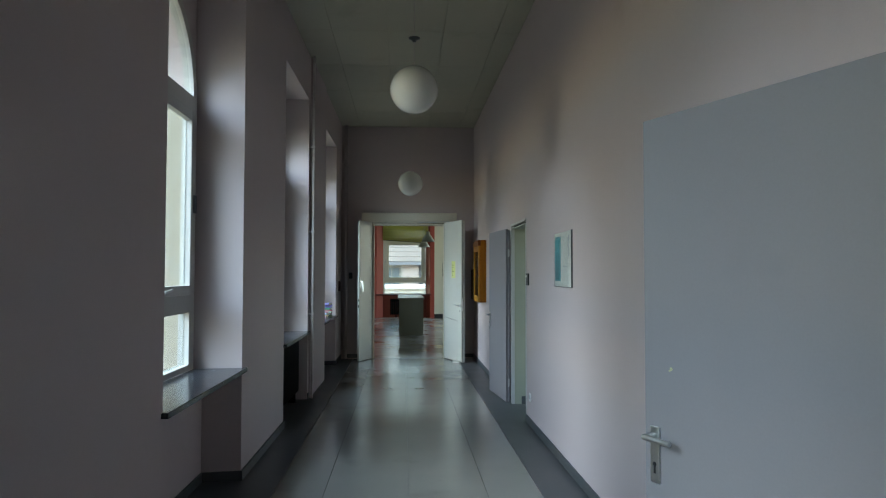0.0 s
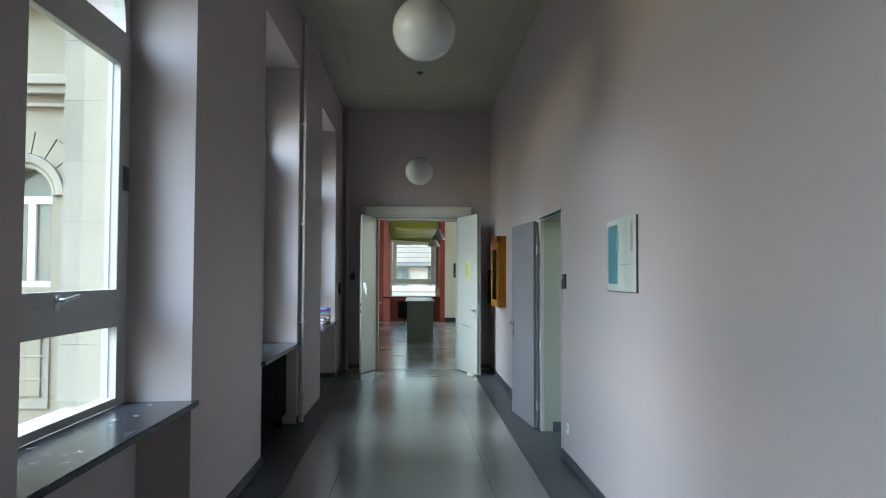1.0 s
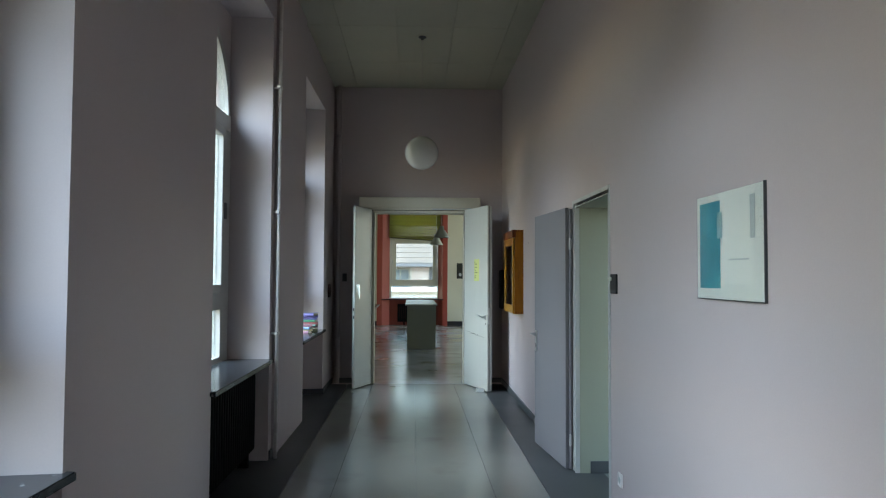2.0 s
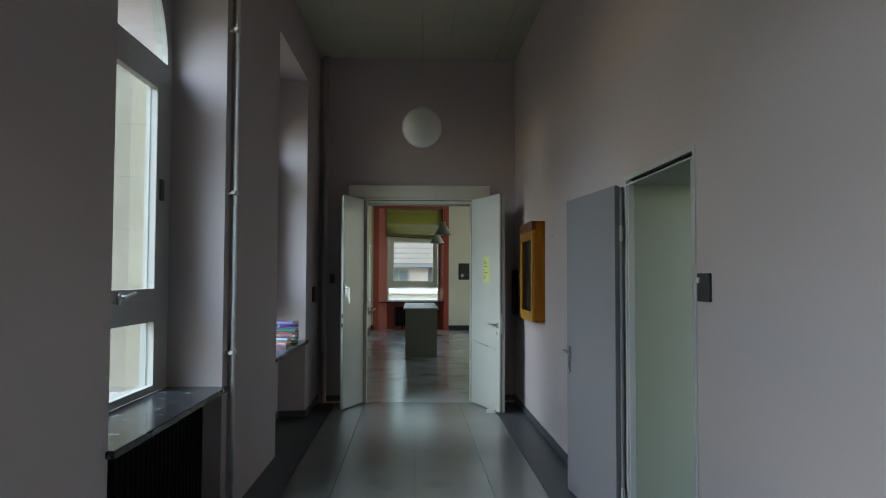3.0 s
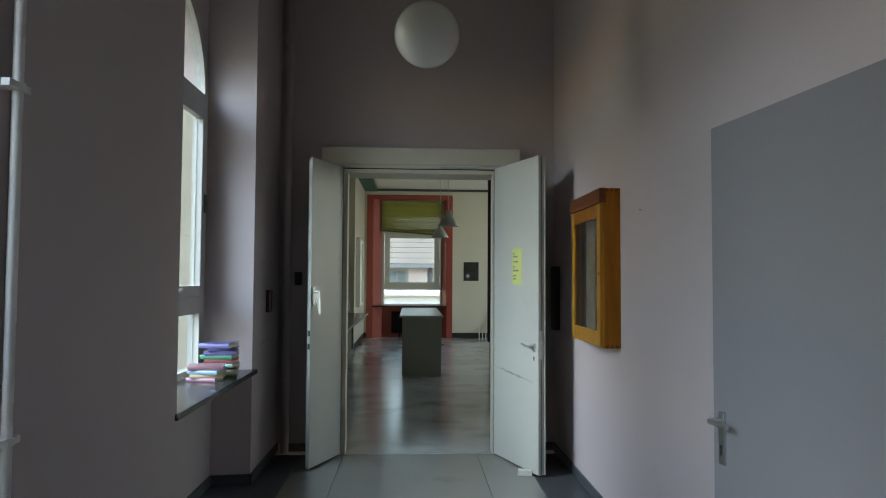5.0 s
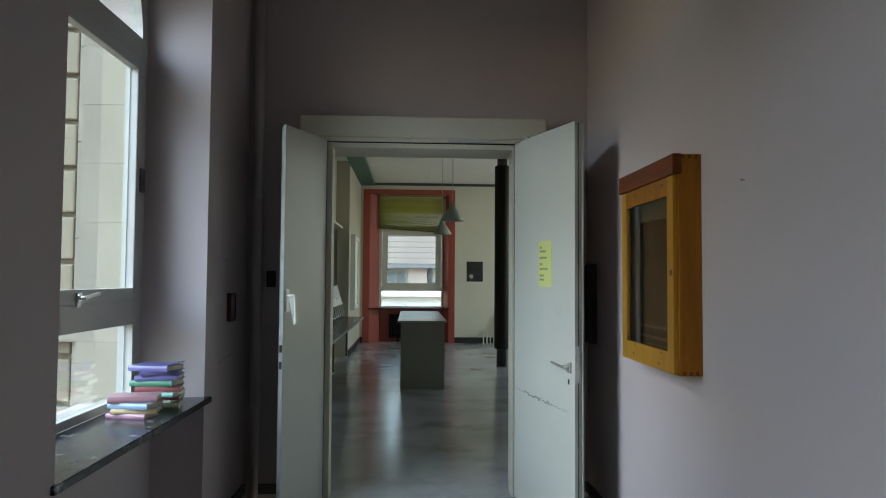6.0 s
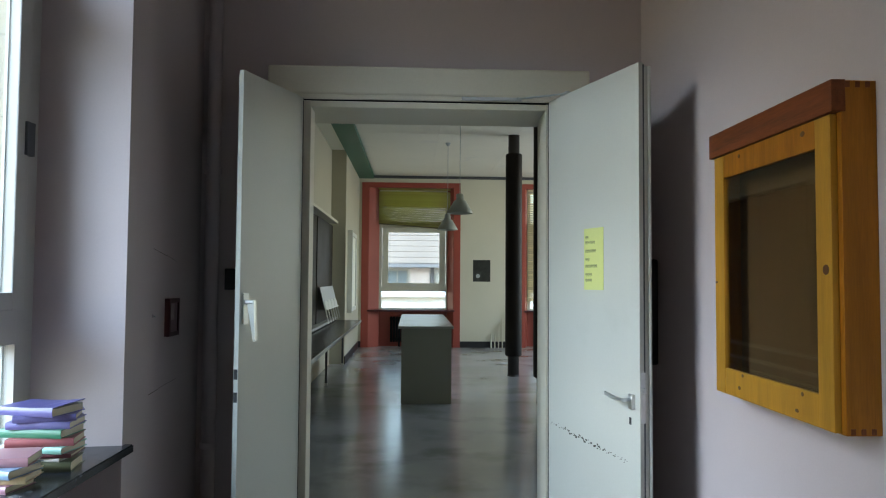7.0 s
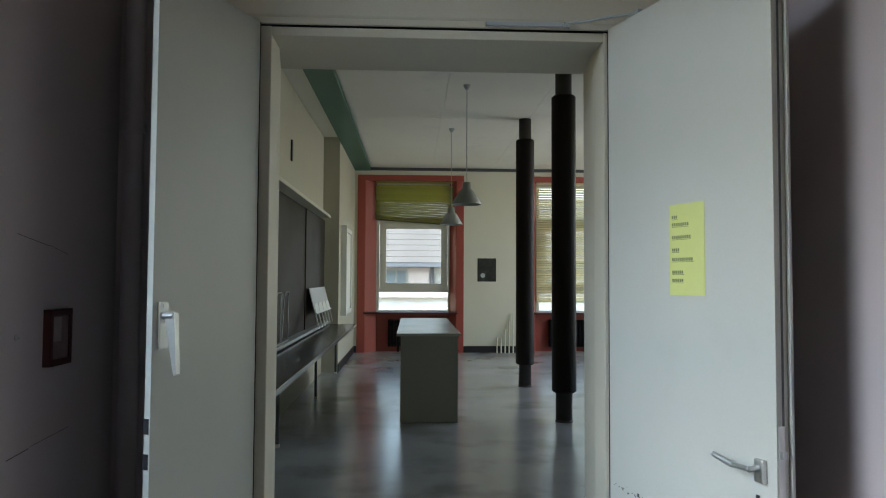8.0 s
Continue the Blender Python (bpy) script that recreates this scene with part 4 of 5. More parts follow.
solid("classroom_wall_west", bm, ROOMB, "classroom wall in a darker cream, with a projecting pier", "wall")
# this side is out of view; its openings are added to brighten the room
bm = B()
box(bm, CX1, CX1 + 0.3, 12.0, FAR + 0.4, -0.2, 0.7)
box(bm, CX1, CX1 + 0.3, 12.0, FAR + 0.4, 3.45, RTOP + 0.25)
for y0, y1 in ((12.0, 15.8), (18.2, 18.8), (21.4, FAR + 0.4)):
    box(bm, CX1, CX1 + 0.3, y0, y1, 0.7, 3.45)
solid("classroom_wall_east", bm, ROOMW, "cream classroom wall with unseen openings added for daylight", "wall")
bm = B()
box(bm, RX + 0.3, CX1 + 0.3, 12.0, 12.28, -0.2, RTOP + 0.25)
box(bm, 0.82, RX + 0.3, 12.281, 12.30, -0.2, RTOP + 0.02)
box(bm, CX0, -0.602, 12.281, 12.30, -0.2, RTOP + 0.02)
box(bm, -0.602, 0.82, 12.281, 12.30, OTOP, RTOP + 0.02)
solid("classroom_wall_south", bm, ROOMW, "cream classroom wall round the doorway", "wall")
bm = B()
box(bm, -1.10, SPLAY[0][0] - 0.15, FAR - 0.015, FAR, 0, 0.13, 0.003)
box(bm, SPLAY[0][1] + 0.14, SPLAY[1][0] - 0.15, FAR - 0.015, FAR, 0, 0.13, 0.003)
box(bm, SPLAY[1][1] + 0.14, CX1, FAR - 0.015, FAR, 0, 0.13, 0.003)
box(bm, -1.10, -1.085, 20.15, FAR - 0.015, 0, 0.13, 0.003)
solid("baseboard_classroom", bm, DARKB, "dark skirting round the classroom", "skirting")
# dark strip drawn along the joint of wall and ceiling
solid("ceiling_line", box(B(), -1.10, CX1, FAR - 0.03, FAR + 0.002, RTOP - 0.06, RTOP - 0.005, 0.004), SKIRT, "dark line where wall and ceiling meet", "trim")

for k, (a, b) in enumerate(WIN):
    w = thing("window_%d" % (k + 6), "classroom window in a red painted surround", "window", kind="structure")
    bm = B()
    oa, ob, fa, fb = SPLAY[k]
    box(bm, oa - 0.15, oa, FAR - 0.022, FAR + 0.002, 0.0, WZ1 + 0.10, 0.004)
    box(bm, ob, ob + 0.14, FAR - 0.022, FAR + 0.002, 0.0, WZ1 + 0.10, 0.004)
    box(bm, oa, ob, FAR - 0.021, FAR + 0.002, WZ1, WZ1 + 0.10, 0.004)
    part("surround", bm, REDP, w, "red painted surround")
    bm = B()
    prism(bm, [(oa - 0.002, FAR - 0.01), (oa + 0.008, FAR - 0.01), (fa, FAR + 0.20), (fa, FAR + 0.448), (oa - 0.002, FAR + 0.448)], 0.0, WZ1 - 0.002)
    prism(bm, [(ob + 0.002, FAR - 0.01), (ob + 0.002, FAR + 0.448), (fb, FAR + 0.448), (fb, FAR + 0.20), (ob - 0.008, FAR - 0.01)], 0.0, WZ1 - 0.002)
    box(bm, oa + 0.008, ob - 0.008, FAR - 0.01, FAR + 0.30, WZ1 - 0.008, WZ1 + 0.002)
    box(bm, fa, fb, FAR + 0.285, FAR + 0.30, 0.0, WZ0 - 0.03)
    bmesh.ops.recalc_face_normals(bm, faces=bm.faces[:])
    part("reveal_lining", bm, REDP, w, "red painted reveal")
    part("window_sill", box(B(), oa - 0.02, ob + 0.02, FAR - 0.05, FAR + 0.30, WZ0 - 0.035, WZ0, 0.004), REDD, w, "dark red sill")
    bm = B()
    y0, y1 = FAR + 0.20, FAR + 0.27
    box(bm, fa - 0.01, a + 0.10, y0, y1, WZ0, WZ1 - 0.009)
    box(bm, b - 0.10, fb + 0.01, y0, y1, WZ0, WZ1 - 0.009)
    box(bm, a + 0.10, b - 0.10, y0, y1, WZ0, WZ0 + 0.03)
    box(bm, a + 0.10, b - 0.10, y0, y1, WZ1 - 0.08, WZ1 - 0.009)
    part("window_frame", bm, ROOMFR, w)
    part("mid_rail", box(B(), a + 0.10, b - 0.10, y0, y1, 1.18, 1.27, 0.003), ROOMFR, w)
    part("transom", box(B(), a + 0.10, b - 0.10, y0, y1, 2.55, 2.67, 0.003), ROOMFR, w)
    bm = B()
    y0 -= 0.02
    c0, c1, z0, z1 = a + 0.11, b - 0.11, 1.262, 2.558
    box(bm, c0, c0 + 0.13, y0, y1 - 0.01, z0, z1, 0.004)
    box(bm, c1 - 0.13, c1, y0, y1 - 0.01, z0, z1, 0.004)
    box(bm, c0 + 0.128, c1 - 0.128, y0 + 0.001, y1 - 0.01, z0, z0 + 0.095, 0.004)
    box(bm, c0 + 0.128, c1 - 0.128, y0 + 0.001, y1 - 0.01, z1 - 0.11, z1, 0.004)
    sash = part("casement", bm, ROOMFR, w)
    part("handle", box(B(), (a + b) / 2 - 0.05, (a + b) / 2 + 0.05, y0 - 0.03, y0 - 0.002, z0 + 0.03, z0 + 0.06, 0.006), CHROME, sash, "steel lever")
    for zc in (1.9,):
        for xx in (c0 + 0.01, c1 - 0.04):
            part("hinge_cover", box(B(), xx, xx + 0.03, y0 - 0.012, y0 + 0.002, zc - 0.04, zc + 0.04, 0.003), GREYP, w, "grey latch cover")
    for x0, x1, z0, z1 in ((c0 + 0.12, c1 - 0.12, 1.35, 2.46), (a + 0.095, b - 0.095, WZ0 + 0.02, 1.19), (a + 0.095, b - 0.095, 2.66, WZ1 - 0.07)):
        pane = part("pane", box(B(), x0, x1, FAR + 0.235, FAR + 0.240, z0, z1), GLASS, w, "clear glass pane")
        pane.visible_shadow = False
    # heater in the niche
    ht = thing("radiator", "dark radiator in the red niche below the window", "radiator", pose((a + b) / 2, FAR + 0.17, 0), "classroom radiators")
    sec = mesh_of("section", box(B(), -0.026, 0.026, -0.06, 0.06, 0.10, 0.64, 0.015), BLACK)
    for i in range(17):
        piece("section", sec, ht, pose(-0.47 + 0.0587 * i, 0, 0))
    bm = B()
    tube(bm, (-0.5, 0, 0.16), (0.5, 0, 0.16), 0.02)
    tube(bm, (-0.5, 0, 0.58), (0.5, 0, 0.58), 0.02)
    part("header_pipe", bm, BLACK, ht)
    for xx in (-0.3, 0.3):
        part("foot", box(B(), xx - 0.02, xx + 0.02, -0.04, 0.04, 0.0, 0.11), BLACK, ht)
    # slatted blind, pulled up unevenly
    low = 2.575 if k == 0 else 1.0
    skew = -0.10 if k == 0 else 0.0
    bl = thing("venetian_blind", "yellow green venetian blind hanging slightly crooked" if k == 0 else "cream venetian blind let down with open slats", "blind", pose((a + b) / 2 + 0.01, FAR + 0.10, WZ1))
    part("head_rail", box(B(), -0.77, 0.77, -0.02, 0.02, -0.05, -0.005, 0.003), (BLIND, BLINDC)[k], bl)
    pitch, wide = (0.046, 0.05) if k == 0 else (0.048, 0.05)
    slat = mesh_of("slat", box(B(), -0.765, 0.765, -wide / 2, wide / 2, -0.0008, 0.0008), (BLIND, BLINDC)[k])
    drop = WZ1 - low
    cnt = int((drop - 0.08) / pitch)
    for i in range(cnt):
        f = (i + 1) / cnt
        piece("slat", slat, bl, pose(0, 0, -0.06 - f * (drop - 0.08), (86 if f < 0.5 else 62) if k == 0 else 52, math.degrees(math.atan(-skew * f / 1.5)), 0))
    part("bottom_rail", box(B(), -0.77, 0.77, -0.014, 0.014, -0.012, 0.012, 0.003), (BLINDR, BLINDC)[k], bl, m=pose(0, 0, -drop, 0, math.degrees(math.atan(-skew / 1.5)), 0))
    for xx in (-0.5, 0.5):
        part("cord", tube(B(), (xx, 0.014, -0.01), (xx, 0.014, -drop + skew * xx), 0.0015, n=6), WHITEP, bl)

# bench table
tb = thing("bench_table", "long pale topped bench with a grey green end panel", "table", pose(0.205, 0, 0))
TY0, TY1, TZ = 16.42, 19.1, 0.90
part("tabletop", box(B(), -0.325, 0.325, TY0 - 0.03, TY1 + 0.03, TZ - 0.03, TZ, 0.004), DESKT, tb)
part("end_panel", box(B(), -0.285, 0.30, TY0, TY0 + 0.03, 0.0, TZ - 0.03, 0.002), DESKM, tb)
part("end_panel", box(B(), -0.285, 0.30, TY1 - 0.03, TY1, 0.0, TZ - 0.03, 0.002), DESKM, tb)
part("side_panel", box(B(), -0.284, -0.262, TY0 + 0.03, TY1 - 0.03, 0.06, TZ - 0.03), DESKM, tb)
part("side_panel", box(B(), 0.277, 0.299, TY0 + 0.03, TY1 - 0.03, 0.06, TZ - 0.03), DESKM, tb)


# columns
def column(x, y):
    c = thing("column", "dark brown steel column with a thicker sleeve", "column", pose(x, y, 0), "classroom columns")
    part("core", tube(B(), (0, 0, 0.02), (0, 0, RTOP), 0.085, n=32), COREB, c, "narrower rusty core", True)
    part("sleeve", lathe(B(), [(0.0, 0.30), (0.11, 0.30), (0.125, 0.315), (0.125, 3.35), (0.11, 3.365), (0.0, 3.365)], 32), STEELB, c, "dark brown sleeve", False)
    part("foot_ring", lathe(B(), [(0.0, 0.0), (0.092, 0.0), (0.092, 0.012), (0.086, 0.022), (0.0, 0.022)], 32), COREB, c, "dull floor ring")


column(1.575, 18.75)
column(1.60, 16.45)


def cone_lamp(x, y, rim):
    g = thing("pendant_lamp", "grey enamelled cone shade hanging on a long cord", "ceiling lamp", pose(x, y, RTOP), "classroom pendant lamps")
    d = rim - RTOP
    part("shade", lathe(B(), [(0.165, 0.0), (0.168, 0.006), (0.075, 0.16), (0.05, 0.175), (0.045, 0.25), (0.0, 0.26), (0.0, 0.245), (0.04, 0.235), (0.045, 0.17), (0.07, 0.15), (0.160, 0.004), (0.165, 0.0)], 40, (0, 0, d)), SHADEM, g, "", True)
    part("cord", tube(B(), (0, 0, d + 0.25), (0, 0, -0.002), 0.004, n=8), GREYP, g)
    part("ceiling_rose", lathe(B(), [(0.0, -0.05), (0.02, -0.05), (0.045, -0.002), (0.0, 0.0)], 20), GREYP, g)


cone_lamp(0.60, 19.4, 2.24)
cone_lamp(0.64, 17.1, 2.29)

# fittings on the west wall of the classroom
wb = thing("glazed_wall_case", "dark glossy sliding panels on the classroom wall", "wall case", pose(CX0, 0, 0))
for k in range(4):
    y0 = 12.6 + 1.86 * k
    part("panel", box(B(), 0.0, 0.03 + 0.012 * (k % 2), y0, y0 + 1.88, 0.80, 2.34, 0.002), BOARD, wb)
part("ledge", box(B(), 0.0, 0.17, 12.5, 19.7, 2.345, 2.385, 0.004), ROOMW, wb, "cream ledge above the panels")
part("tray", box(B(), 0.0, 0.13, 12.5, 20.1, 0.765, 0.80, 0.004), DESKT, wb, "pale grey tray below the panels")
bn = thing("wall_bench", "long dark bench shelf on thin legs along the wall", "bench", pose(CX0, 0, 0))
part("top", box(B(), 0.003, 0.525, 12.5, 20.14, 0.715, 0.748, 0.004), LEDGE, bn)
part("edge_strip", box(B(), 0.5255, 0.535, 12.5, 20.14, 0.712, 0.750, 0.003), DESKT, bn, "pale edge strip")
part("apron", box(B(), 0.40, 0.425, 12.5, 20.1, 0.62, 0.715), surface("dark_bench_apron", (0.05, 0.05, 0.05), 0.4, 0.1, 3, 80, 0.02), bn, "dark apron")
for y in (13.0, 15.4, 17.8, 20.0):
    leg = part("leg", box(B(), 0.22, 0.25, y - 0.015, y + 0.015, 0.03, 0.715, 0.003), SKIRT, bn, "dark steel leg")
    part("foot_cap", box(B(), 0.215, 0.255, y - 0.02, y + 0.02, 0.0, 0.032, 0.004), WHITEP, leg, "white foot cap")
ws = thing("wire_stand", "thin bent wire stand on the pale tray", "stand", pose(CX0 + 0.09, 15.9, 0.80))
for y in (0.0, 0.42):
    bm = B()
    tube(bm, (0, y, 0.0), (0.02, y + 0.02, 0.47), 0.006, n=8)
    tube(bm, (0.02, y + 0.02, 0.47), (0.02, y + 0.10, 0.51), 0.005, n=8)
    tube(bm, (0.02, y + 0.10, 0.51), (0.02, y + 0.28, 0.51), 0.005, n=8)
    tube(bm, (0.02, y + 0.28, 0.51), (0.0, y + 0.36, 0.47), 0.005, n=8)
    tube(bm, (0.0, y + 0.36, 0.47), (0.0, y + 0.36, 0.0), 0.005, n=8)
    part("wire", bm, FRAMEG, ws)
part("foot_rod", tube(B(), (0, -0.02, 0.006), (0, 0.80, 0.006), 0.006, n=8), FRAMEG, ws)
rk = thing("leaflet_rack", "pale metal leaflet rack leaning on the tray", "rack", pose(CX0 + 0.20, 18.25, 0.802))
tilt = pose(0, 0, 0, 0, -14, 0)
part("back_plate", box(B(), 0, 0.006, 0.0, 1.6, 0.237, 0.537, 0.001), FRAMEL, rk, "grey plate", m=tilt)
part("lip", box(B(), 0.0065, 0.03, 0.0, 1.6, 0.192, 0.209, 0.002), WHITEP, rk, m=tilt)
for i in range(4):
    bm = B()
    w, n = 0.36, 10
    ring = [(0.05 + 0.385 * i, 0.209), (0.05 + 0.385 * i + w, 0.209)] + [(0.05 + 0.385 * i + w / 2 + w / 2 * math.cos(math.pi * q / n), 0.282 + 0.05 * math.sin(math.pi * q / n)) for q in range(n + 1)]
    lo = [bm.verts.new((0.0075, y, z)) for y, z in ring]
    hi = [bm.verts.new((0.016, y, z)) for y, z in ring]
    bm.faces.new(lo[::-1])
    bm.faces.new(hi)
    for q in range(len(ring)):
        bm.faces.new((lo[q], lo[(q + 1) % len(ring)], hi[(q + 1) % len(ring)], hi[q]))
    bmesh.ops.recalc_face_normals(bm, faces=bm.faces[:])
    part("leaflet", bm, WHITEP, rk, "white leaflet with a rounded top", m=tilt)
for i in range(6):
    part("leg", box(B(), 0.0, 0.012, 0.02 + 0.305 * i, 0.045 + 0.305 * i, 0.0, 0.237), WHITEP, rk, m=tilt)
pn = thing("white_panel", "tall white framed panel fixed to the pier", "panel", pose(-1.10, 20.5, 0.85))
bm = B()
for a in ((0, 0.09, 0.0, 0.07, 0, 1.45), (0, 0.05, 1.4, 1.47, 0, 1.45), (0, 0.05, 0.07, 1.4, 1.38, 1.45), (0, 0.05, 0.07, 1.4, 0, 0.07)):
    box(bm, *a, 0.003)
part("rim", bm, WHITEP, pn)
part("sheet", box(B(), 0.0, 0.025, 0.07, 1.4, 0.07, 1.38), ROOMC, pn)
solid("wall_vent", box(B(), CX0, CX0 + 0.02, 17.2, 17.26, 2.78, 3.02, 0.003), DARKB, "small dark vent slot", "vent", "thing")
po = thing("poster", "small dark photographic poster on the cream wall", "poster", pose(1.52, FAR, 1.63))
part("sheet", box(B(), -0.185, 0.185, -0.006, 0.0, -0.23, 0.23), surface("dark_photo_print", (0.03, 0.032, 0.028), 0.35, 0.8, 6, 30, 0.0, stain=(0.12, 0.13, 0.11), stain_at=0.6), po)
part("light_patch", lathe(B(), [(0.0, 0.001), (0.03, 0.0008), (0.045, 0.0)], 16), GREYP, po, m=pose(-0.08, -0.0065, -0.11, 90))
pp = thing("floor_pipes", "row of thin cream heating pipes rising from the floor", "pipes", pose(1.72, FAR - 0.06, 0))
for i in range(5):
    part("tube", tube(B(), (0.08 * i, 0, 0), (0.08 * i, 0, 0.30 + 0.16 * (i > 1) * (i - 1)), 0.014, n=10), ROOMW, pp)

# ---- outside: stone wing, street, house opposite ----
# the ground is out of view; its sandy colour is added for warm bounce
solid("ground", box(B(), -400, 400, -400, 600, -5.2, -5.0), COURT, "unseen ground, coloured sandy to bounce warm light", "ground")
WY = 12.75
wing = thing("stone_wing", "cream stone building wing with arched windows and pilasters", "building")
bm = B()
ARCHES = [(-5.12, -4.22), (-6.87, -5.97), (-8.62, -7.72), (-10.37, -9.47)]
xs = [-1.80] + [v for a in ARCHES for v in a[::-1]] + [-11.6]
for k in range(0, len(xs), 2):
    box(bm, xs[k + 1], xs[k], WY, WY + 0.6, -5.1, 7.0)
for a, b in ARCHES:
    box(bm, a, b, WY, WY + 0.6, -5.1, 1.25)
    c, hw, sp = (a + b) / 2, (b - a) / 2, 2.78
    box(bm, a, b, WY, WY + 0.6, sp + hw + 0.05, 7.0)
    prev = None
    for i in range(17):
        t = math.pi * i / 16
        p = (c - hw * math.cos(t), sp + hw * math.sin(t))
        q = [bm.verts.new((p[0], WY, p[1])), bm.verts.new((p[0], WY, sp + hw + 0.06)), bm.verts.new((p[0], WY + 0.3, p[1]))]
        if prev:
            bm.faces.new((prev[0], q[0], q[1], prev[1]))
            bm.faces.new((prev[0], prev[2], q[2], q[0]))
        prev = q
part("wall", bm, STONE, wing)
for x0, x1, d in ((-2.55, -1.80, 0.10), (-4.0, -3.35, 0.08), (-5.78, -5.26, 0.08), (-7.55, -7.0, 0.08), (-9.3, -8.75, 0.08)):
    z = -5.0
    while z < 5.4:
        part("stone", box(B(), x0, x1, WY - d, WY + 0.01, z, z + 0.745, 0.006), STONEP, wing)
        z += 0.75
for x0, x1 in ((-3.3, -2.58), (-4.10, -4.03), (-5.20, -5.13)):
    z = -5.0
    while z < 4.2:
        part("stone", box(B(), x0, x1, WY - 0.06, WY + 0.01, z, z + 0.325, 0.015), STONE, wing)
        z += 0.366
for z0, z1, d in ((4.25, 4.31, 0.10), (4.46, 4.60, 0.16), (4.60, 4.76, 0.24), (5.9, 6.1, 0.3), (0.95, 1.10, 0.14)):
    part("cornice", box(B(), -11.6, -1.8, WY - d, WY + 0.01, z0, z1, 0.02), STONEP, wing)
for a, b in ARCHES:
    c, hw, sp = (a + b) / 2, (b - a) / 2, 2.78
    for i in range(9):
        t0, t1 = math.pi * (i + 0.04) / 9, math.pi * (i + 0.96) / 9
        bm = B()
        r0, r1 = hw + 0.25, hw + 0.62
        pts = [(c - r * math.cos(t), sp + r * math.sin(t)) for r, t in ((r0, t0), (r1, t0), (r1, t1), (r0, t1))]
        f = [bm.verts.new((x, WY - 0.07, z)) for x, z in pts]
        g = [bm.verts.new((x, WY + 0.01, z)) for x, z in pts]
        bm.faces.new(f)
        for k in range(4):
            bm.faces.new((f[k], g[k], g[(k + 1) % 4], f[(k + 1) % 4]))
        bmesh.ops.recalc_face_normals(bm, faces=bm.faces[:])
        part("voussoir", bm, STONE, wing)
    bm = B()
    prev = None
    for i in range(25):
        t = math.pi * i / 24
        q = [bm.verts.new((c - r * math.cos(t), WY - d, sp + r * math.sin(t))) for r, d in ((hw + 0.01, 0.0), (hw + 0.01, 0.05), (hw + 0.06, 0.07), (hw + 0.09, 0.06), (hw + 0.10, 0.11), (hw + 0.16, 0.13), (hw + 0.235, 0.14), (hw + 0.245, 0.0))]
        if prev:
            for k in range(7):
                bm.faces.new((prev[k], q[k], q[k + 1], prev[k + 1]))
        prev = q
    bmesh.ops.recalc_face_normals(bm, faces=bm.faces[:])
    part("arch_moulding", bm, STONEP, wing)
    w = part("window", box(B(), a, b, WY + 0.30, WY + 0.33, 1.25, sp + hw), FARGL, wing, "dark panes in white joinery")
    bm = B()
    for x0, x1, z0, z1 in ((a, a + 0.05, 1.25, sp), (b - 0.05, b, 1.25, sp), (c - 0.06, c + 0.06, 1.25, sp), (a + 0.05, b - 0.05, 1.25, 1.35), (a + 0.05, b - 0.05, 2.66, 2.79)):
        box(bm, x0, x1, WY + (0.235 if z1 - z0 > 1.4 and x0 > a and x1 < b else 0.24), WY + 0.30, z0, z1)
    part("frame", bm, FARWIN, w, "white window joinery")
    part("panel", box(B(), a - 0.02, b + 0.02, WY - 0.03, WY + 0.01, -0.75, 0.80, 0.012), STONEP, wing)
    part("panel_field", box(B(), a + 0.10, b - 0.10, WY - 0.055, WY - 0.03, -0.55, 0.62, 0.02), STONE, wing, "raised stone field")
    for zz in (-0.28, 0.10, 0.40):
        part("ledge", box(B(), a + 0.06, b - 0.06, WY - 0.063, WY - 0.052, zz, zz + 0.03, 0.004), STONEP, wing)

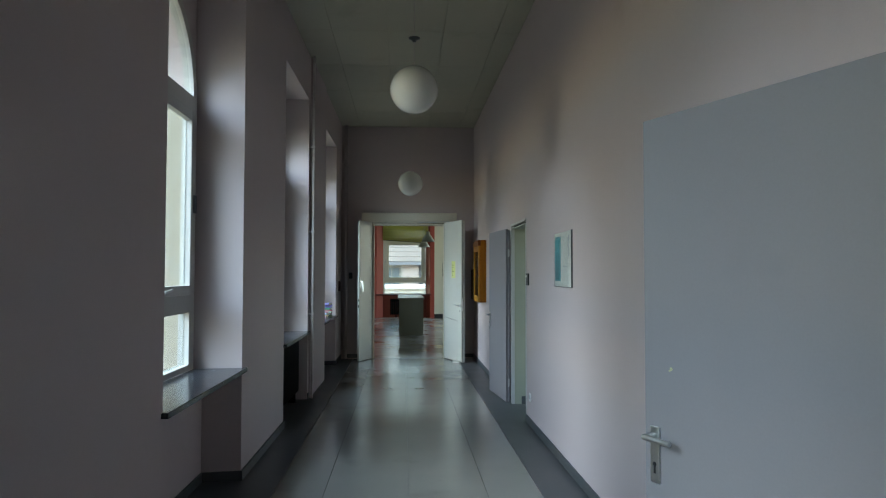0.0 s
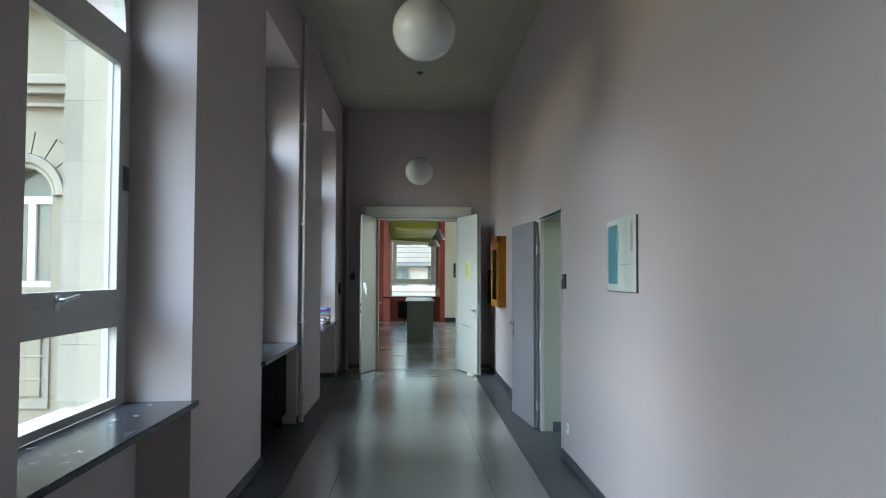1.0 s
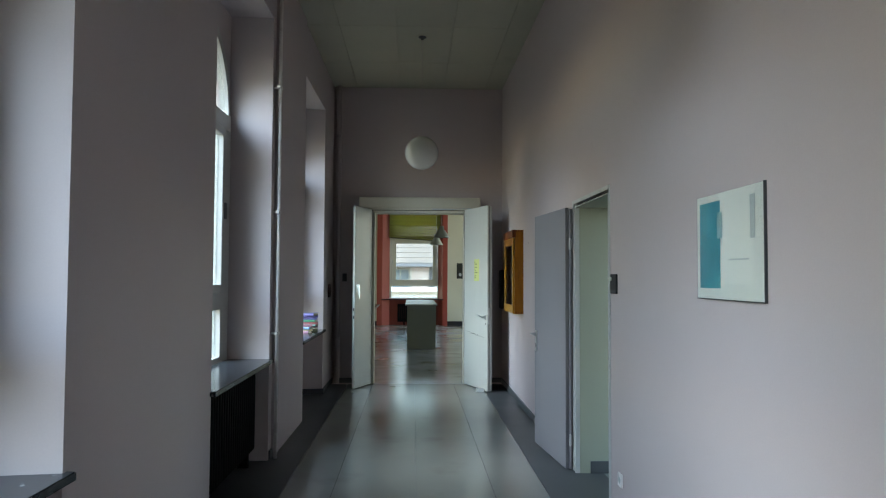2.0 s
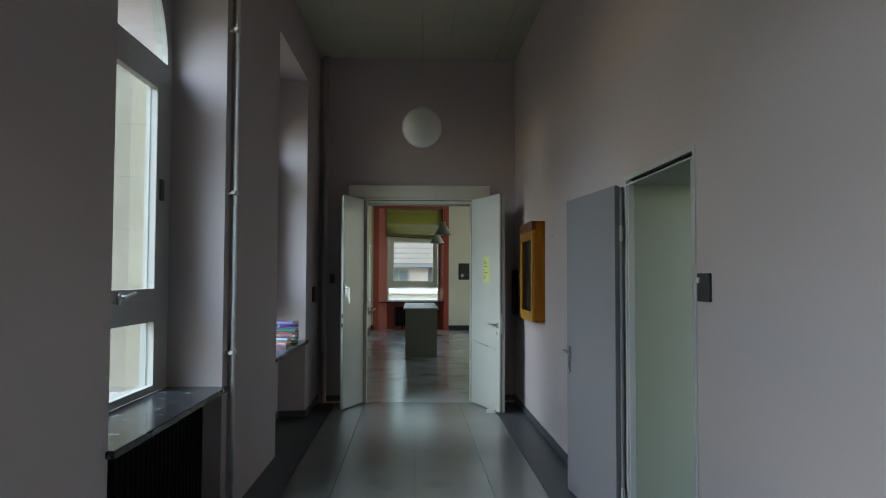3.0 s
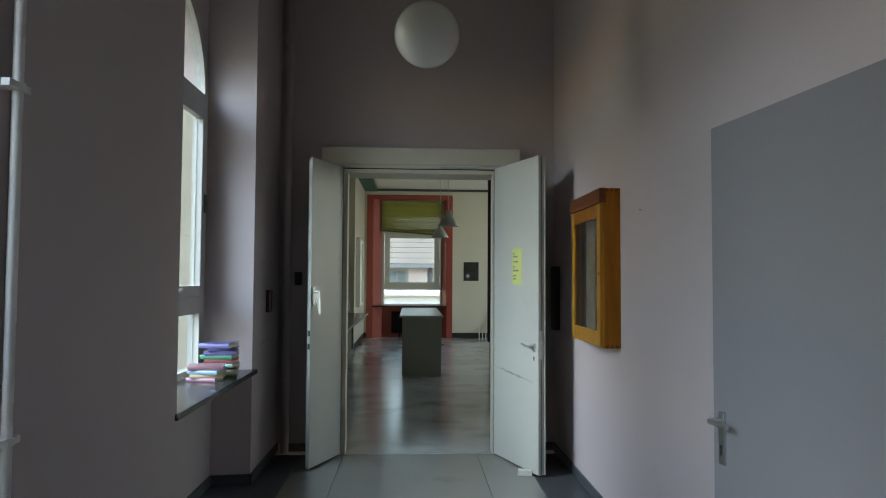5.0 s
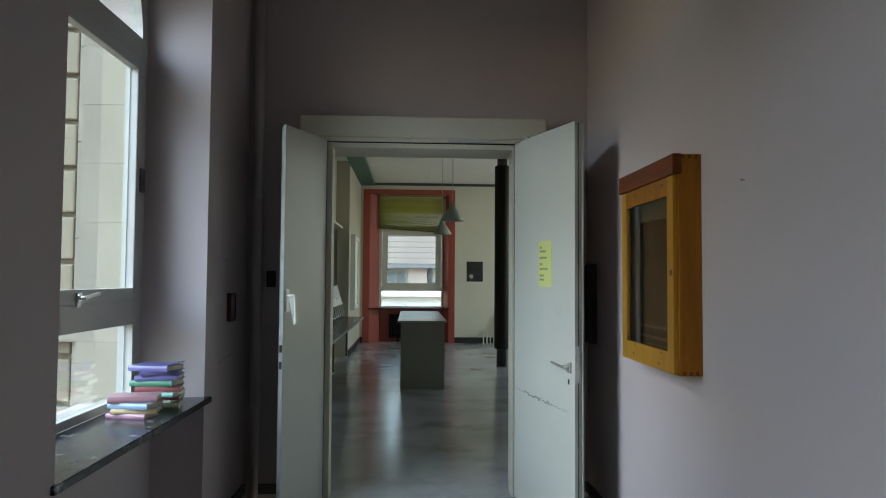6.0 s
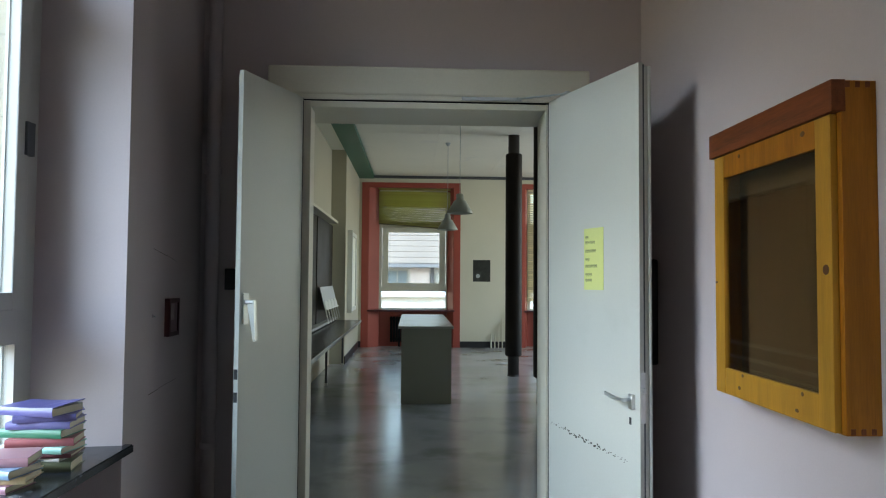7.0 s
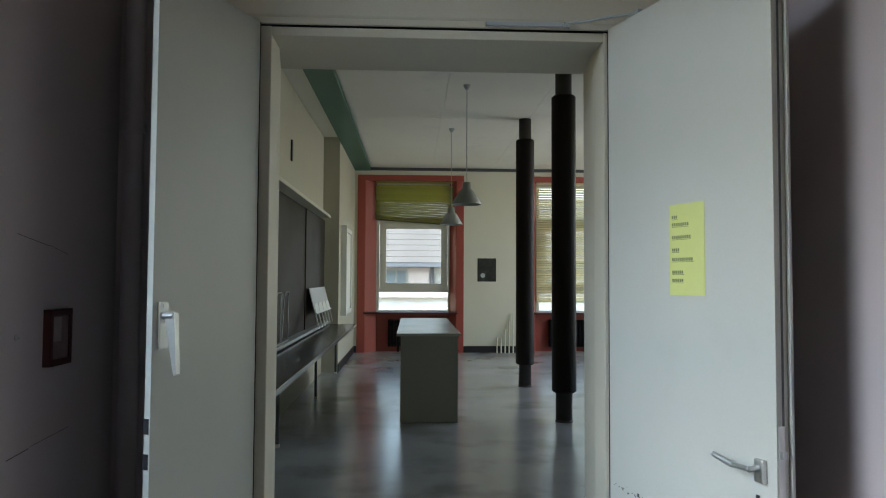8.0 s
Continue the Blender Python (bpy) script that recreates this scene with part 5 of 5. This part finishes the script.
HY = 50.0
house = thing("house", "pale rendered house with a grey slate roof opposite", "house")
part("wall", box(B(), -20, 22, HY, HY + 8, -5.1, 2.3), BRICK, house)
bm = B()
v = [bm.verts.new(p) for p in ((-20.5, HY - 0.5, 2.3), (22.5, HY - 0.5, 2.3), (22.5, HY + 5, 6.6), (-20.5, HY + 5, 6.6), (22.5, HY + 10, 2.3), (-20.5, HY + 10, 2.3))]
bm.faces.new((v[0], v[1], v[2], v[3]))
bm.faces.new((v[3], v[2], v[4], v[5]))
bm.faces.new((v[0], v[5], v[4], v[1]))
roof = part("roof", bm, SLATE, house, "grey slate roof")
for k in range(12):
    f = k / 12
    at = pose(0, HY - 0.5 + 5.5 * f, 2.34 + 4.3 * f, 35.5)
    part("slate_course", box(B(), -20.5, 22.5, 0.0, 0.60, 0.03, 0.06), SLATE, roof, m=at)
part("eaves", box(B(), -20.5, 22.5, HY - 0.6, HY + 0.05, 2.12, 2.35), surface("dark_eaves", (0.20, 0.19, 0.19), 0.8, 0.1, 2, 20, 0.1), house, "dark eaves board")
for x in (-12.0, -7.5, -4.2, -1.4, 3.4, 7.0, 11.0):
    w = part("window", box(B(), x, x + 1.1, HY - 0.03, HY + 0.02, 0.6, 1.9), FARGL, house, "dark window")
    bm = B()
    for x0, x1, z0, z1 in ((x - 0.1, x, 0.5, 2.0), (x + 1.1, x + 1.2, 0.5, 2.0), (x, x + 1.1, 1.9, 2.0), (x, x + 1.1, 0.5, 0.6), (x + 0.5, x + 0.6, 0.6, 1.9)):
        box(bm, x0, x1, HY - 0.06, HY + 0.02, z0, z1)
    part("frame", bm, STONEP, w, "pale frame")
part("brick_bay", box(B(), -0.05, 1.08, HY - 0.10, HY + 0.02, -1.0, 2.1), surface("pink_brick", (0.52, 0.41, 0.35), 0.85, 0.2, 3.0, 20, 0.3), house, "pinkish brick bay")
part("downpipe", box(B(), 1.14, 1.36, HY - 0.14, HY + 0.02, -1.0, 2.12), surface("dark_recess", (0.10, 0.09, 0.085), 0.8, 0.1, 2, 20, 0.1), house, "dark upright beside the bay")
low = thing("flat_roof_annexe", "low annexe with a pale flat roof", "building")
part("wall", box(B(), -18, 20, 40, 46, -5.1, 0.62), surface("white_render", (0.74, 0.72, 0.69), 0.8, 0.05, 0.6, 20, 0.1), low)
part("roof", box(B(), -18.3, 20.3, 39.7, 46.2, 0.62, 0.78, 0.02), surface("pale_roof_sheet", (0.75, 0.76, 0.76), 0.6, 0.06, 0.5, 10, 0.1), low, "pale sheet roof")
